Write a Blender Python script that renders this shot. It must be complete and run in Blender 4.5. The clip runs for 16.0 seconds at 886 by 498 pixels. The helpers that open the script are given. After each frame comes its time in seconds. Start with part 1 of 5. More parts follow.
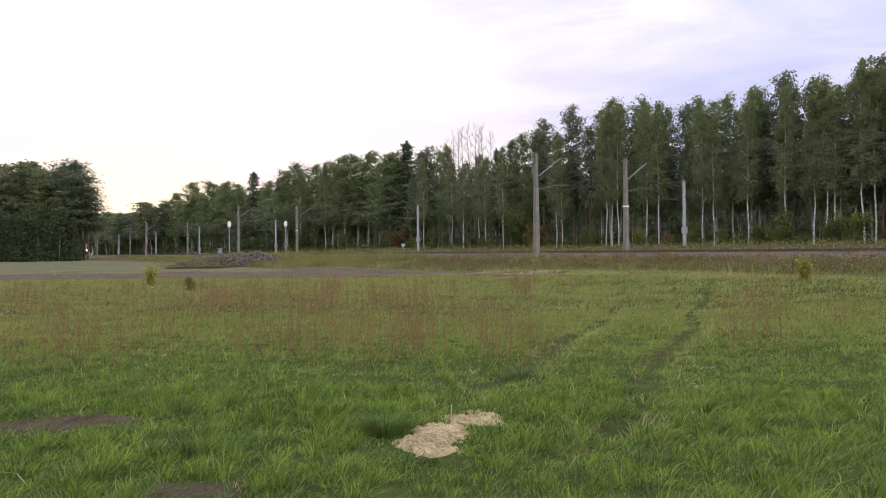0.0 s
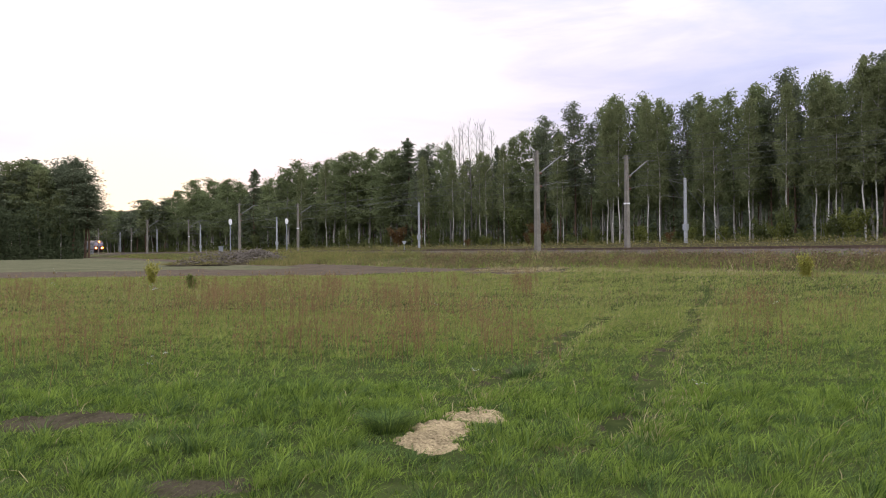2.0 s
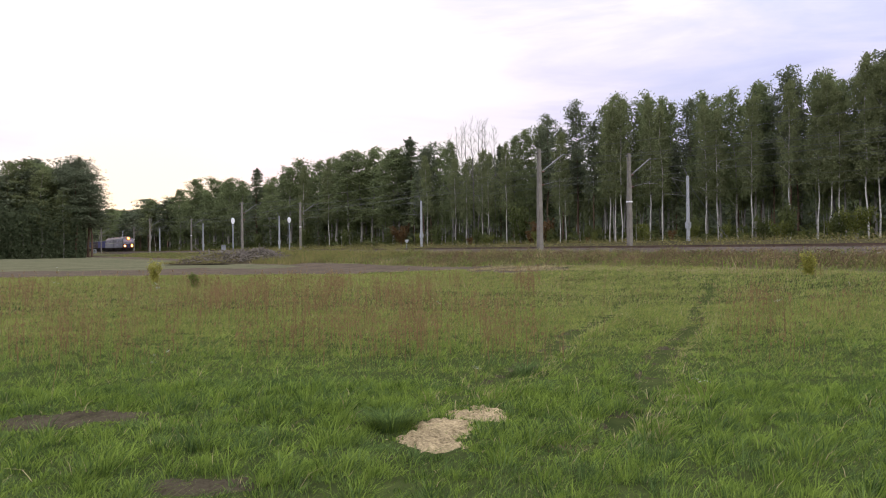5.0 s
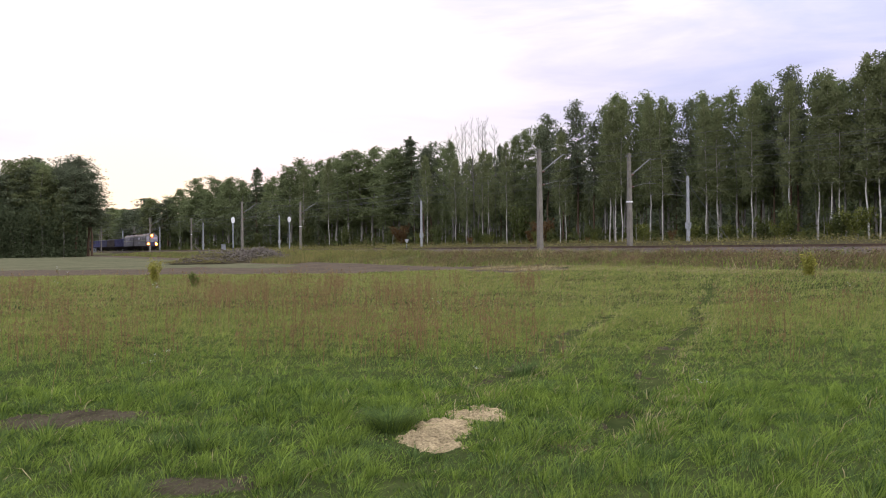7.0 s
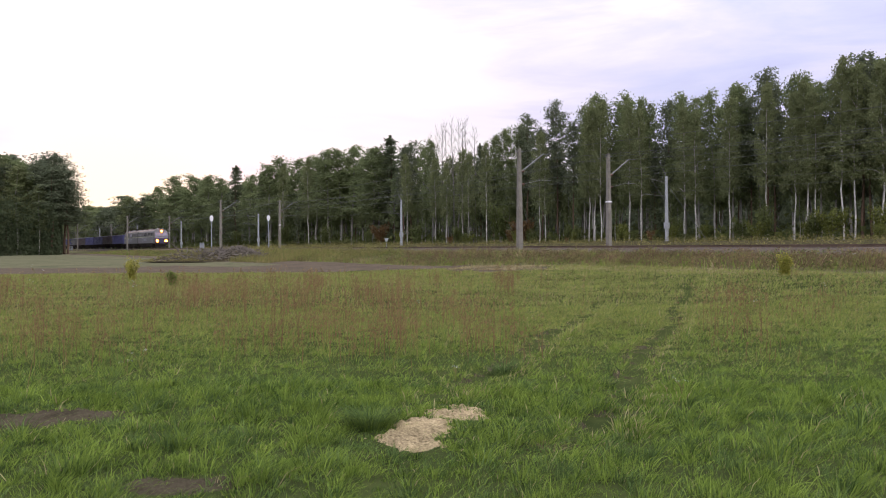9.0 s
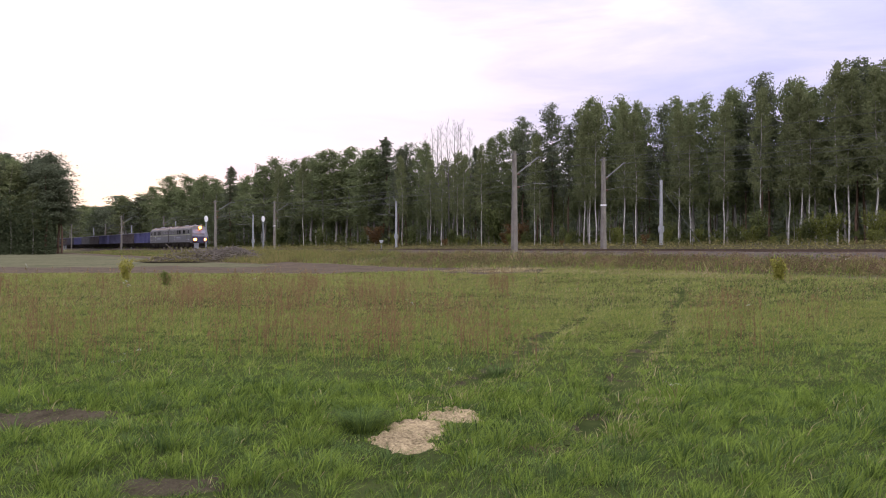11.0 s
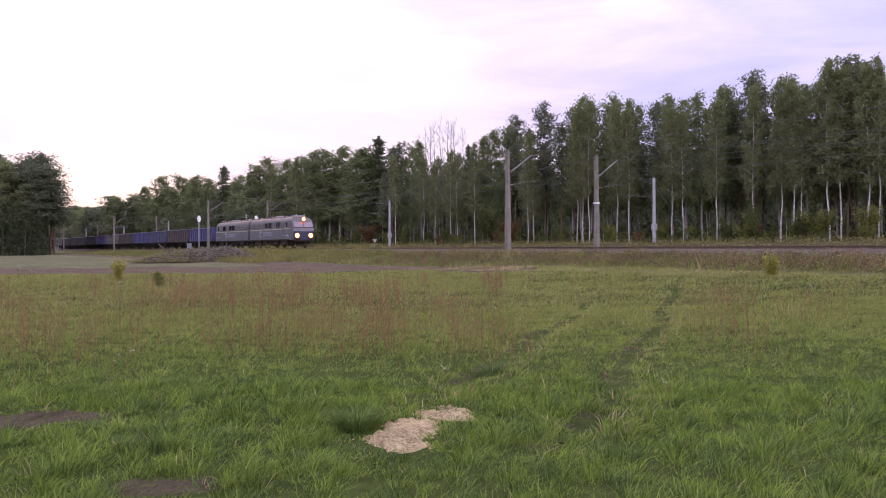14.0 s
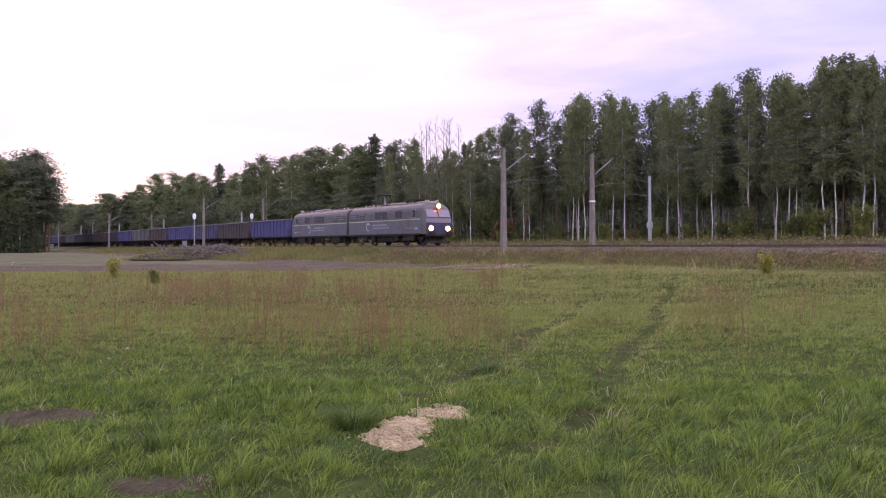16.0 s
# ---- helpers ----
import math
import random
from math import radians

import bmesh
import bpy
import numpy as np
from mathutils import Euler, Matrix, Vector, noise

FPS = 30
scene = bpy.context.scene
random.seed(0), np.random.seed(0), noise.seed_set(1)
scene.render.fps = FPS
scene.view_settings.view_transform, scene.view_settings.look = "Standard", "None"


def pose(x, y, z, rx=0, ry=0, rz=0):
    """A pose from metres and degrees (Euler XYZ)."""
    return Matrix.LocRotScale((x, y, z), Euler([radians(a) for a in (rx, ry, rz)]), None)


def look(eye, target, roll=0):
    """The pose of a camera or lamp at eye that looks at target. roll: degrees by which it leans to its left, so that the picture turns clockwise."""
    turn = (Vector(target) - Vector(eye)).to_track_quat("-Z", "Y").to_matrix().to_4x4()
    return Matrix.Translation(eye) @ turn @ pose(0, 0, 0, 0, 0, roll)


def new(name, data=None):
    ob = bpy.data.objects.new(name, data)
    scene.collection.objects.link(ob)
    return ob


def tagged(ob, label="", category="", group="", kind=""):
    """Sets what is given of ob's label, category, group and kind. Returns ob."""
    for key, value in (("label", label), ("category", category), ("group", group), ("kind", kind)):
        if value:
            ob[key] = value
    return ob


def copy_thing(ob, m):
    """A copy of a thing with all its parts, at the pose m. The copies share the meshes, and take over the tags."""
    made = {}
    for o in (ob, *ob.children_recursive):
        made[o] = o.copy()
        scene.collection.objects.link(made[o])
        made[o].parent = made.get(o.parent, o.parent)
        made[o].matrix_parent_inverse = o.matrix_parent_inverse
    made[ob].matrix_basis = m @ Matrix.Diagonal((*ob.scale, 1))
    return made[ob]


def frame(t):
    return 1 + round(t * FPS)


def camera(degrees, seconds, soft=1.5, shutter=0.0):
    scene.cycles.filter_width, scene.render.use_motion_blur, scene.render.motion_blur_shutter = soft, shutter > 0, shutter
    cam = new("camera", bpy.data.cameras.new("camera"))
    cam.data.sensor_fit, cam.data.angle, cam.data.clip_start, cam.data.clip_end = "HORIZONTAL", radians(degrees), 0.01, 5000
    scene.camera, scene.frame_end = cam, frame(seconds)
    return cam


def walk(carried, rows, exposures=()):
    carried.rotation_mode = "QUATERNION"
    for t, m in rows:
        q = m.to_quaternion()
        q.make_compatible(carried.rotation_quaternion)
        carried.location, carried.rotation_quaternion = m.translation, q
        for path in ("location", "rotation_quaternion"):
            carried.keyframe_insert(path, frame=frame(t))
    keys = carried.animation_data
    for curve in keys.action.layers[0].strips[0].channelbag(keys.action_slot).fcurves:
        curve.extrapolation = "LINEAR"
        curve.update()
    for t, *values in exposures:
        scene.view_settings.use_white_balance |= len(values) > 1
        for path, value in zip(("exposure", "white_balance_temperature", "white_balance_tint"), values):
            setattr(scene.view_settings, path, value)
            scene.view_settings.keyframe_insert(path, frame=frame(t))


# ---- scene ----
# The camera stands in a meadow 1.6 m above the grass and pans a little after the train.
cam = camera(54.8, 16.0, soft=1.0)


def aim(yaw, pitch, lean):
    return pose(0, 0, 1.6, 90 + pitch, 0, -yaw) @ pose(0, 0, 0, 0, 0, -lean)


walk(cam, [(t, aim(*a)) for t, *a in [
    (0.0, 0.000, 0.613, 0.50), (0.5, -0.048, 0.557, 0.50), (1.0, -0.062, 0.499, 0.49), (1.5, -0.068, 0.480, 0.54),
    (2.0, -0.069, 0.439, 0.56), (2.5, -0.059, 0.416, 0.82), (3.0, -0.073, 0.406, 0.91), (3.5, -0.122, 0.369, 0.80),
    (4.0, -0.192, 0.356, 0.80), (6.5, -0.274, 0.322, 0.44), (7.0, -0.237, 0.325, 0.55), (7.5, -0.237, 0.362, 0.85),
    (8.0, -0.016, 0.359, 0.69), (8.5, 0.589, 0.280, 0.45), (9.0, 1.115, 0.257, 0.37), (11.5, 1.467, 0.432, -0.05),
    (12.0, 1.502, 0.439, 0.13), (12.5, 1.622, 0.387, 0.07), (13.0, 1.699, 0.364, 0.23), (13.5, 1.770, 0.331, 0.29),
    (14.0, 1.899, 0.313, 0.28), (14.5, 1.970, 0.313, 0.19), (15.0, 2.022, 0.271, 0.14), (15.5, 2.102, 0.205, 0.17),
    (16.0, 2.186, 0.177, 0.20)]],
    exposures=[(0.0, 0.0, 6500, 10), (8.0, 0.0, 6500, 11), (11.5, 0.0, 6400, 20), (16.0, 0.0, 6100, 37)])

# ---- light: dusk, thin cloud, brightest where the sun has gone down beyond the trees ----
world = bpy.data.worlds.new("dusk_sky")
scene.world = world
world.use_nodes = True
wn, wl = world.node_tree.nodes, world.node_tree.links
wn.clear()


def wnode(kind, **sets):
    n = wn.new(kind)
    for k, v in sets.items():
        if k in n.inputs:
            n.inputs[k].default_value = v
    return n


SUN_AZ = -17.0  # degrees to the right of the y axis
coord = wn.new("ShaderNodeTexCoord")
sky = wn.new("ShaderNodeTexSky")
sky.sky_type, sky.sun_disc = "NISHITA", False
sky.sun_elevation, sky.sun_rotation = radians(3.0), radians(SUN_AZ)
sky.air_density, sky.dust_density = 1.0, 2.0
skygain = wnode("ShaderNodeVectorMath")
skygain.operation = "SCALE"
skygain.inputs["Scale"].default_value = 0.010
wl.new(sky.outputs[0], skygain.inputs[0])
# cloud sheet, streaked along the horizon
stretch = wnode("ShaderNodeMapping")
stretch.inputs["Scale"].default_value = (1.5, 1.5, 7.5)
stretch.inputs["Rotation"].default_value = (0.0, radians(-9), 0.0)
wl.new(coord.outputs["Generated"], stretch.inputs[0])
cloud = wnode("ShaderNodeTexNoise", Scale=2.0, Detail=8.0, Roughness=0.55, Distortion=0.3)
wl.new(stretch.outputs[0], cloud.inputs["Vector"])
# towards the sunset, and upwards
sunward = wnode("ShaderNodeVectorMath")
sunward.operation = "DOT_PRODUCT"
sunward.inputs[1].default_value = (math.sin(radians(SUN_AZ)) * 0.93, math.cos(radians(SUN_AZ)) * 0.93, 0.36)
wl.new(coord.outputs["Generated"], sunward.inputs[0])
mixv = wnode("ShaderNodeMath")
mixv.operation = "MULTIPLY_ADD"
wl.new(cloud.outputs["Fac"], mixv.inputs[0])
mixv.inputs[1].default_value = 0.72
wl.new(sunward.outputs["Value"], mixv.inputs[2])
ramp = wn.new("ShaderNodeValToRGB")
els = ramp.color_ramp.elements
els[0].position, els[0].color = 0.0, (1.55, 1.52, 1.60, 1)
els[1].position, els[1].color = 1.0, (0.955, 0.930, 0.965, 1)
for at, c in ((0.55, (0.76, 0.78, 1.00, 1)), (0.74, (0.56, 0.575, 0.86, 1)), (0.79, (0.62, 0.635, 0.89, 1)), (0.85, (0.74, 0.715, 0.94, 1)), (0.90, (0.87, 0.83, 0.97, 1)), (0.95, (0.92, 0.885, 0.96, 1))):
    e = els.new(at)
    e.color = c
squeeze = wnode("ShaderNodeMath")
squeeze.operation = "DIVIDE"
squeeze.inputs[1].default_value = 1.40
wl.new(mixv.outputs[0], squeeze.inputs[0])
wl.new(squeeze.outputs[0], ramp.inputs[0])
# a warm glow low over the place of the sun
glow_dir = wnode("ShaderNodeVectorMath")
glow_dir.operation = "DOT_PRODUCT"
glow_dir.inputs[1].default_value = (math.sin(radians(-20)), math.cos(radians(-20)), 0.03)
wl.new(coord.outputs["Generated"], glow_dir.inputs[0])
glow = wnode("ShaderNodeMapRange")
glow.inputs["From Min"].default_value, glow.inputs["From Max"].default_value = 0.990, 1.0
wl.new(glow_dir.outputs["Value"], glow.inputs["Value"])
warm = wnode("ShaderNodeMix")
warm.data_type = "RGBA"
wl.new(glow.outputs[0], warm.inputs["Factor"])
wl.new(ramp.outputs[0], warm.inputs["A"])
warm.inputs["B"].default_value = (1.08, 1.01, 0.90, 1)
addsky = wnode("ShaderNodeVectorMath")
addsky.operation = "ADD"
wl.new(skygain.outputs[0], addsky.inputs[0])
wl.new(warm.outputs["Result"], addsky.inputs[1])
# thin cloud is brightest overhead, as under any overcast
up = wnode("ShaderNodeSeparateXYZ")
wl.new(coord.outputs["Generated"], up.inputs[0])
zenith = wnode("ShaderNodeMapRange")
zenith.interpolation_type = "SMOOTHSTEP"
for k, v in (("From Min", 0.08), ("From Max", 0.80), ("To Min", 1.0), ("To Max", 2.4)):
    zenith.inputs[k].default_value = v
wl.new(up.outputs["Z"], zenith.inputs["Value"])
bg = wnode("ShaderNodeBackground")
wl.new(zenith.outputs[0], bg.inputs["Strength"])
wl.new(addsky.outputs[0], bg.inputs["Color"])
wout = wn.new("ShaderNodeOutputWorld")
wl.new(bg.outputs[0], wout.inputs[0])

sun = new("sun", bpy.data.lights.new("sun", "SUN"))
sun.data.energy, sun.data.angle, sun.data.color = 0.5, radians(40), (1.0, 0.86, 0.70)
sun.matrix_world = look((-30, 100, 30), (0, 0, 0))

# ---- materials ----


def surface(name, dark, light, scale=3.0, rough=0.9, bump=0.3, fine=8.0, metal=0.0, island=0.0, per_object=0.0, dist=0.02):
    """Two colours mixed by noise at two scales, with fine relief."""
    m = bpy.data.materials.new(name)
    m.use_nodes = True
    n, l = m.node_tree.nodes, m.node_tree.links
    p = n["Principled BSDF"]
    p.inputs["Roughness"].default_value, p.inputs["Metallic"].default_value = rough, metal
    p.inputs["Specular IOR Level"].default_value = 0.0 if rough > 0.86 else 0.3
    tc = n.new("ShaderNodeTexCoord")
    big, small = n.new("ShaderNodeTexNoise"), n.new("ShaderNodeTexNoise")
    for tex, s in ((big, scale), (small, scale * fine)):
        tex.inputs["Scale"].default_value, tex.inputs["Detail"].default_value = s, 5.0
        l.new(tc.outputs["Object"], tex.inputs["Vector"])
    mid = n.new("ShaderNodeMath")
    mid.operation = "ADD"
    l.new(big.outputs["Fac"], mid.inputs[0])
    l.new(small.outputs["Fac"], mid.inputs[1])
    last = mid.outputs[0]
    if island or per_object:
        src = n.new("ShaderNodeNewGeometry").outputs["Random Per Island"] if island else n.new("ShaderNodeObjectInfo").outputs["Random"]
        more = n.new("ShaderNodeMath")
        more.operation = "MULTIPLY_ADD"
        l.new(src, more.inputs[0])
        more.inputs[1].default_value = (island or per_object)
        l.new(last, more.inputs[2])
        last = more.outputs[0]
    spread = n.new("ShaderNodeMapRange")
    extra = island or per_object
    spread.inputs["From Min"].default_value, spread.inputs["From Max"].default_value = 0.62, 1.38 + extra
    l.new(last, spread.inputs["Value"])
    mix = n.new("ShaderNodeMix")
    mix.data_type = "RGBA"
    mix.inputs["A"].default_value, mix.inputs["B"].default_value = (*dark, 1), (*light, 1)
    l.new(spread.outputs[0], mix.inputs["Factor"])
    l.new(mix.outputs["Result"], p.inputs["Base Color"])
    if bump:
        b = n.new("ShaderNodeBump")
        b.inputs["Strength"].default_value, b.inputs["Distance"].default_value = bump, dist
        l.new(small.outputs["Fac"], b.inputs["Height"])
        l.new(b.outputs[0], p.inputs["Normal"])
    return m


def leafy(name, dark, light, through_light=0.35, per_object=0.35, patch_size=0.55, single_share=0.45):
    """Leaves: each spray, each clump and each plant has its own shade, and light comes through."""
    m = bpy.data.materials.new(name)
    m.use_nodes = True
    n, l = m.node_tree.nodes, m.node_tree.links
    n.remove(n["Principled BSDF"])
    geo, info, tc = n.new("ShaderNodeNewGeometry"), n.new("ShaderNodeObjectInfo"), n.new("ShaderNodeTexCoord")
    blot = n.new("ShaderNodeTexNoise")
    blot.inputs["Scale"].default_value, blot.inputs["Detail"].default_value = patch_size, 3.0
    l.new(tc.outputs["Object"], blot.inputs["Vector"])
    wide = n.new("ShaderNodeMapRange")
    wide.inputs["From Min"].default_value, wide.inputs["From Max"].default_value = 0.32, 0.68
    wide.inputs["To Max"].default_value = 1 - single_share
    l.new(blot.outputs["Fac"], wide.inputs["Value"])
    single = n.new("ShaderNodeMath")
    single.operation = "MULTIPLY_ADD"
    l.new(geo.outputs["Random Per Island"], single.inputs[0])
    single.inputs[1].default_value = single_share
    l.new(wide.outputs[0], single.inputs[2])
    add = n.new("ShaderNodeMath")
    add.operation = "MULTIPLY_ADD"
    l.new(info.outputs["Random"], add.inputs[0])
    add.inputs[1].default_value = per_object
    l.new(single.outputs[0], add.inputs[2])
    norm = n.new("ShaderNodeMath")
    norm.operation = "DIVIDE"
    norm.inputs[1].default_value = 1 + per_object
    l.new(add.outputs[0], norm.inputs[0])
    mix = n.new("ShaderNodeMix")
    mix.data_type = "RGBA"
    mix.inputs["A"].default_value, mix.inputs["B"].default_value = (*dark, 1), (*light, 1)
    l.new(norm.outputs[0], mix.inputs["Factor"])
    d, tr, ms = n.new("ShaderNodeBsdfDiffuse"), n.new("ShaderNodeBsdfTranslucent"), n.new("ShaderNodeMixShader")
    l.new(mix.outputs["Result"], d.inputs["Color"])
    l.new(mix.outputs["Result"], tr.inputs["Color"])
    ms.inputs[0].default_value = through_light
    l.new(d.outputs[0], ms.inputs[1])
    l.new(tr.outputs[0], ms.inputs[2])
    l.new(ms.outputs[0], n["Material Output"].inputs[0])
    return m


M_MEADOW = surface("meadow_soil", (0.024, 0.033, 0.011), (0.052, 0.064, 0.020), 0.8, 0.95, 0.5)
M_DIRT = surface("ploughed_soil", (0.056, 0.045, 0.032), (0.108, 0.087, 0.062), 0.7, 0.95, 0.6)
M_FIELD = surface("stubble_field", (0.062, 0.068, 0.036), (0.125, 0.118, 0.070), 0.22, 0.95, 0.4)
M_BANK = surface("bank_earth", (0.055, 0.062, 0.028), (0.13, 0.12, 0.06), 0.6, 0.95, 0.6)
M_FLOOR = surface("forest_floor", (0.03, 0.03, 0.016), (0.07, 0.06, 0.03), 0.5, 0.95, 0.6)
M_SAND = surface("dry_sand", (0.085, 0.065, 0.034), (0.50, 0.400, 0.230), 5.0, 0.95, 1.0, dist=0.05)
M_BARE = surface("bare_soil", (0.026, 0.022, 0.014), (0.078, 0.066, 0.042), 4.0, 0.95, 0.9)
M_BALLAST = surface("ballast_stone", (0.038, 0.032, 0.026), (0.135, 0.113, 0.092), 6.0, 0.95, 1.0, 3.0, dist=0.05)
M_RAIL = surface("rusty_rail", (0.055, 0.037, 0.028), (0.125, 0.088, 0.062), 3.0, 0.6, 0.1, metal=0.4)
M_STEM = leafy("red_brown_stem", (0.105, 0.062, 0.034), (0.205, 0.130, 0.066), 0.25, 0.0, 0.8)
M_SLEEPER = surface("sleeper_concrete", (0.10, 0.085, 0.075), (0.22, 0.20, 0.18), 5.0, 0.9, 0.3)
M_POLE = surface("weathered_concrete", (0.095, 0.087, 0.075), (0.200, 0.185, 0.165), 2.5, 0.9, 0.3)
M_POLE_LIGHT = surface("pale_steel", (0.19, 0.20, 0.21), (0.31, 0.32, 0.34), 3.0, 0.6, 0.1, metal=0.2)
M_ARM = surface("galvanised_arm", (0.09, 0.09, 0.085), (0.17, 0.17, 0.165), 6.0, 0.5, 0.05, metal=0.3)
M_WIRE = surface("dull_wire", (0.05, 0.055, 0.05), (0.10, 0.105, 0.10), 2.0, 0.6, 0, metal=0.2)
M_WHITE = surface("white_paint", (0.48, 0.48, 0.50), (0.62, 0.62, 0.64), 4.0, 0.6, 0.05)
M_GREYBOX = surface("grey_paint", (0.13, 0.14, 0.16), (0.20, 0.21, 0.23), 4.0, 0.6, 0.05)
M_INSUL = surface("brown_porcelain", (0.10, 0.05, 0.03), (0.16, 0.08, 0.05), 8.0, 0.3, 0)
M_BIRCHBARK = surface("birch_bark", (0.13, 0.12, 0.105), (0.52, 0.50, 0.465), 1.3, 0.85, 0.3, 4.0)
M_PINEBARK = surface("pine_bark", (0.045, 0.032, 0.025), (0.15, 0.10, 0.07), 1.5, 0.95, 0.5)
M_TWIG = surface("dead_grey_bark", (0.075, 0.07, 0.065), (0.19, 0.18, 0.165), 1.5, 0.95, 0.3)
M_GREYBARK = surface("grey_bark", (0.10, 0.095, 0.085), (0.30, 0.285, 0.26), 1.5, 0.95, 0.4)
M_LEAF_BIRCH = leafy("birch_leaves", (0.115, 0.132, 0.062), (0.2, 0.22, 0.105), 0.5)
M_LEAF_ASPEN = leafy("aspen_leaves", (0.112, 0.138, 0.066), (0.195, 0.226, 0.104), 0.5)
M_LEAF_PINE = leafy("pine_needles", (0.088, 0.104, 0.066), (0.150, 0.172, 0.104), 0.42)
M_LEAF_SPRUCE = leafy("spruce_needles", (0.078, 0.096, 0.057), (0.134, 0.156, 0.090), 0.42)
# Spruce needles darkened: the shade under the clump's canopy is put into the colour.
M_LEAF_SHADED = leafy("shade_painted_needles", (0.044, 0.056, 0.031), (0.078, 0.094, 0.050), 0.3)
M_LEAF_BUSH = leafy("bush_leaves", (0.048, 0.062, 0.022), (0.115, 0.130, 0.048))
M_LEAF_YELLOW = leafy("yellowing_leaves", (0.075, 0.090, 0.026), (0.150, 0.160, 0.044))
M_LEAF_GREEN = leafy("fresh_green_leaves", (0.075, 0.100, 0.026), (0.17, 0.20, 0.055))
M_GOLDEN = leafy("goldenrod_bloom", (0.11, 0.128, 0.030), (0.33, 0.295, 0.060))
M_LEAF_RUST = leafy("rust_brown_leaves", (0.080, 0.048, 0.022), (0.140, 0.085, 0.040))
M_GRASS = leafy("meadow_grass", (0.018, 0.042, 0.008), (0.258, 0.350, 0.065), 0.42, 0.0, 3.0, 0.6)
M_GRASS_OLIVE = leafy("olive_meadow_grass", (0.088, 0.106, 0.028), (0.292, 0.318, 0.094), 0.4, 0.0, 0.8, 0.6)
M_GRASS_DARK = leafy("dark_tuft_grass", (0.016, 0.036, 0.012), (0.150, 0.215, 0.066), 0.3, 0.0, 3.0, 0.6)
M_GRASS_DRY = leafy("bleached_grass", (0.20, 0.165, 0.085), (0.40, 0.34, 0.19), 0.3)
M_SORREL = leafy("red_brown_sorrel", (0.125, 0.086, 0.041), (0.225, 0.158, 0.079), 0.35, 0.0, 0.8)
M_BANKGRASS = leafy("bank_grass", (0.090, 0.092, 0.032), (0.250, 0.215, 0.090), 0.35, 0.0, 0.5)
M_WEED_GOLD = leafy("golden_weeds", (0.105, 0.105, 0.036), (0.245, 0.215, 0.080), 0.35, 0.0, 0.5)
M_BANKBROWN = leafy("withered_bank_weeds", (0.080, 0.058, 0.034), (0.182, 0.132, 0.078), 0.3, 0.0, 0.5)

# ---- the lie of the land ----
TH = 0.5224                                  # the railway's turn from the line of sight
WAY = Vector((math.sin(TH), -math.cos(TH)))  # the way the train goes
NEAR = Vector((-math.cos(TH), -math.sin(TH)))  # from the track towards the camera
ORIGIN = Vector((2.518, 75.97))
FALL = -0.0063


def spot(s, o):
    """A place s metres along the near track and o metres towards the camera from its middle line."""
    q = ORIGIN + WAY * s + NEAR * o
    return q.x, q.y


def rail_top(s):
    return 2.15 + FALL * s


def wave(x, y, seed, size):
    """Smooth noise from a few waves, between about -1 and 1."""
    r = np.random.RandomState(seed)
    v = 0.0
    for k in range(7):
        a, f, p = r.uniform(0, 6.28), (0.6 + 1.3 * r.rand()) / size, r.uniform(0, 6.28)
        v = v + np.sin((x * math.cos(a) + y * math.sin(a)) * f * 6.28 + p)
    return v / 4.5


def step(v, a, b):
    k = np.clip((v - a) / (b - a), 0, 1)
    return k * k * (3 - 2 * k)


def track_coords(x, y):
    dx, dy = x - ORIGIN.x, y - ORIGIN.y
    return dx * WAY.x + dy * WAY.y, dx * NEAR.x + dy * NEAR.y


def rut(x, y):
    v = 0.0
    for x7, lean, start, end in ((-0.65, 0.32, 8.0, 15.0), (1.2, 0.35, 6.0, 22.0)):
        line = x7 + lean * (y - 7.0) + 0.12 * np.sin(y * 0.7 + x7)
        v = v + np.exp(-((x - line) / 0.19) ** 2) * step(y, start, start + 2) * (1 - step(y, end, end * 2.0)) * np.clip(0.70 + 0.75 * wave(x, y, 55, 1.1), 0.2, 1)
    return v


def land(x, y):
    s, o = track_coords(x, y)
    base = 0.0095 * np.clip(y - 20, 0, 400)
    base = base + 0.03 * wave(x, y, 3, 4.0) + 0.02 * wave(x, y, 5, 1.1) + 0.06 * wave(x, y, 9, 17.0)
    # wheel ruts that run away through the grass
    base = base - 0.12 * rut(x, y)
    top = 2.15 + FALL * s - 0.62
    rise = 0.30 * step(-o, -17, -8) + 0.36 * step(x, -2, 12) * step(-o, -26, -11)
    bank = step(-o, -9.0, -4.2)
    h = (base + rise) * (1 - bank) + (top + 0.06 * wave(x, y, 12, 3.0) * step(-o, -9, -6) * (1 - step(-o, -4.5, -3))) * bank
    back = step(-o, 8.0, 30.0)
    return h * (1 - back) + (top + 1.15 + 0.15 * wave(x, y, 21, 25.0)) * back


def height(x, y):
    return float(land(np.float64(x), np.float64(y)))


def mesh_from(name, verts, faces, mats, index=None, smooth=False):
    me = bpy.data.meshes.new(name)
    me.from_pydata(verts, [], faces)
    for m in mats:
        me.materials.append(m)
    if index is not None:
        me.polygons.foreach_set("material_index", index)
    if smooth:
        me.polygons.foreach_set("use_smooth", [True] * len(me.polygons))
    me.update()
    return me


def spaced(stops):
    """Grid lines: (from, to, step) stretches joined."""
    v = [np.arange(a, b, d) for a, b, d in stops]
    return np.concatenate(v + [[stops[-1][1]]])


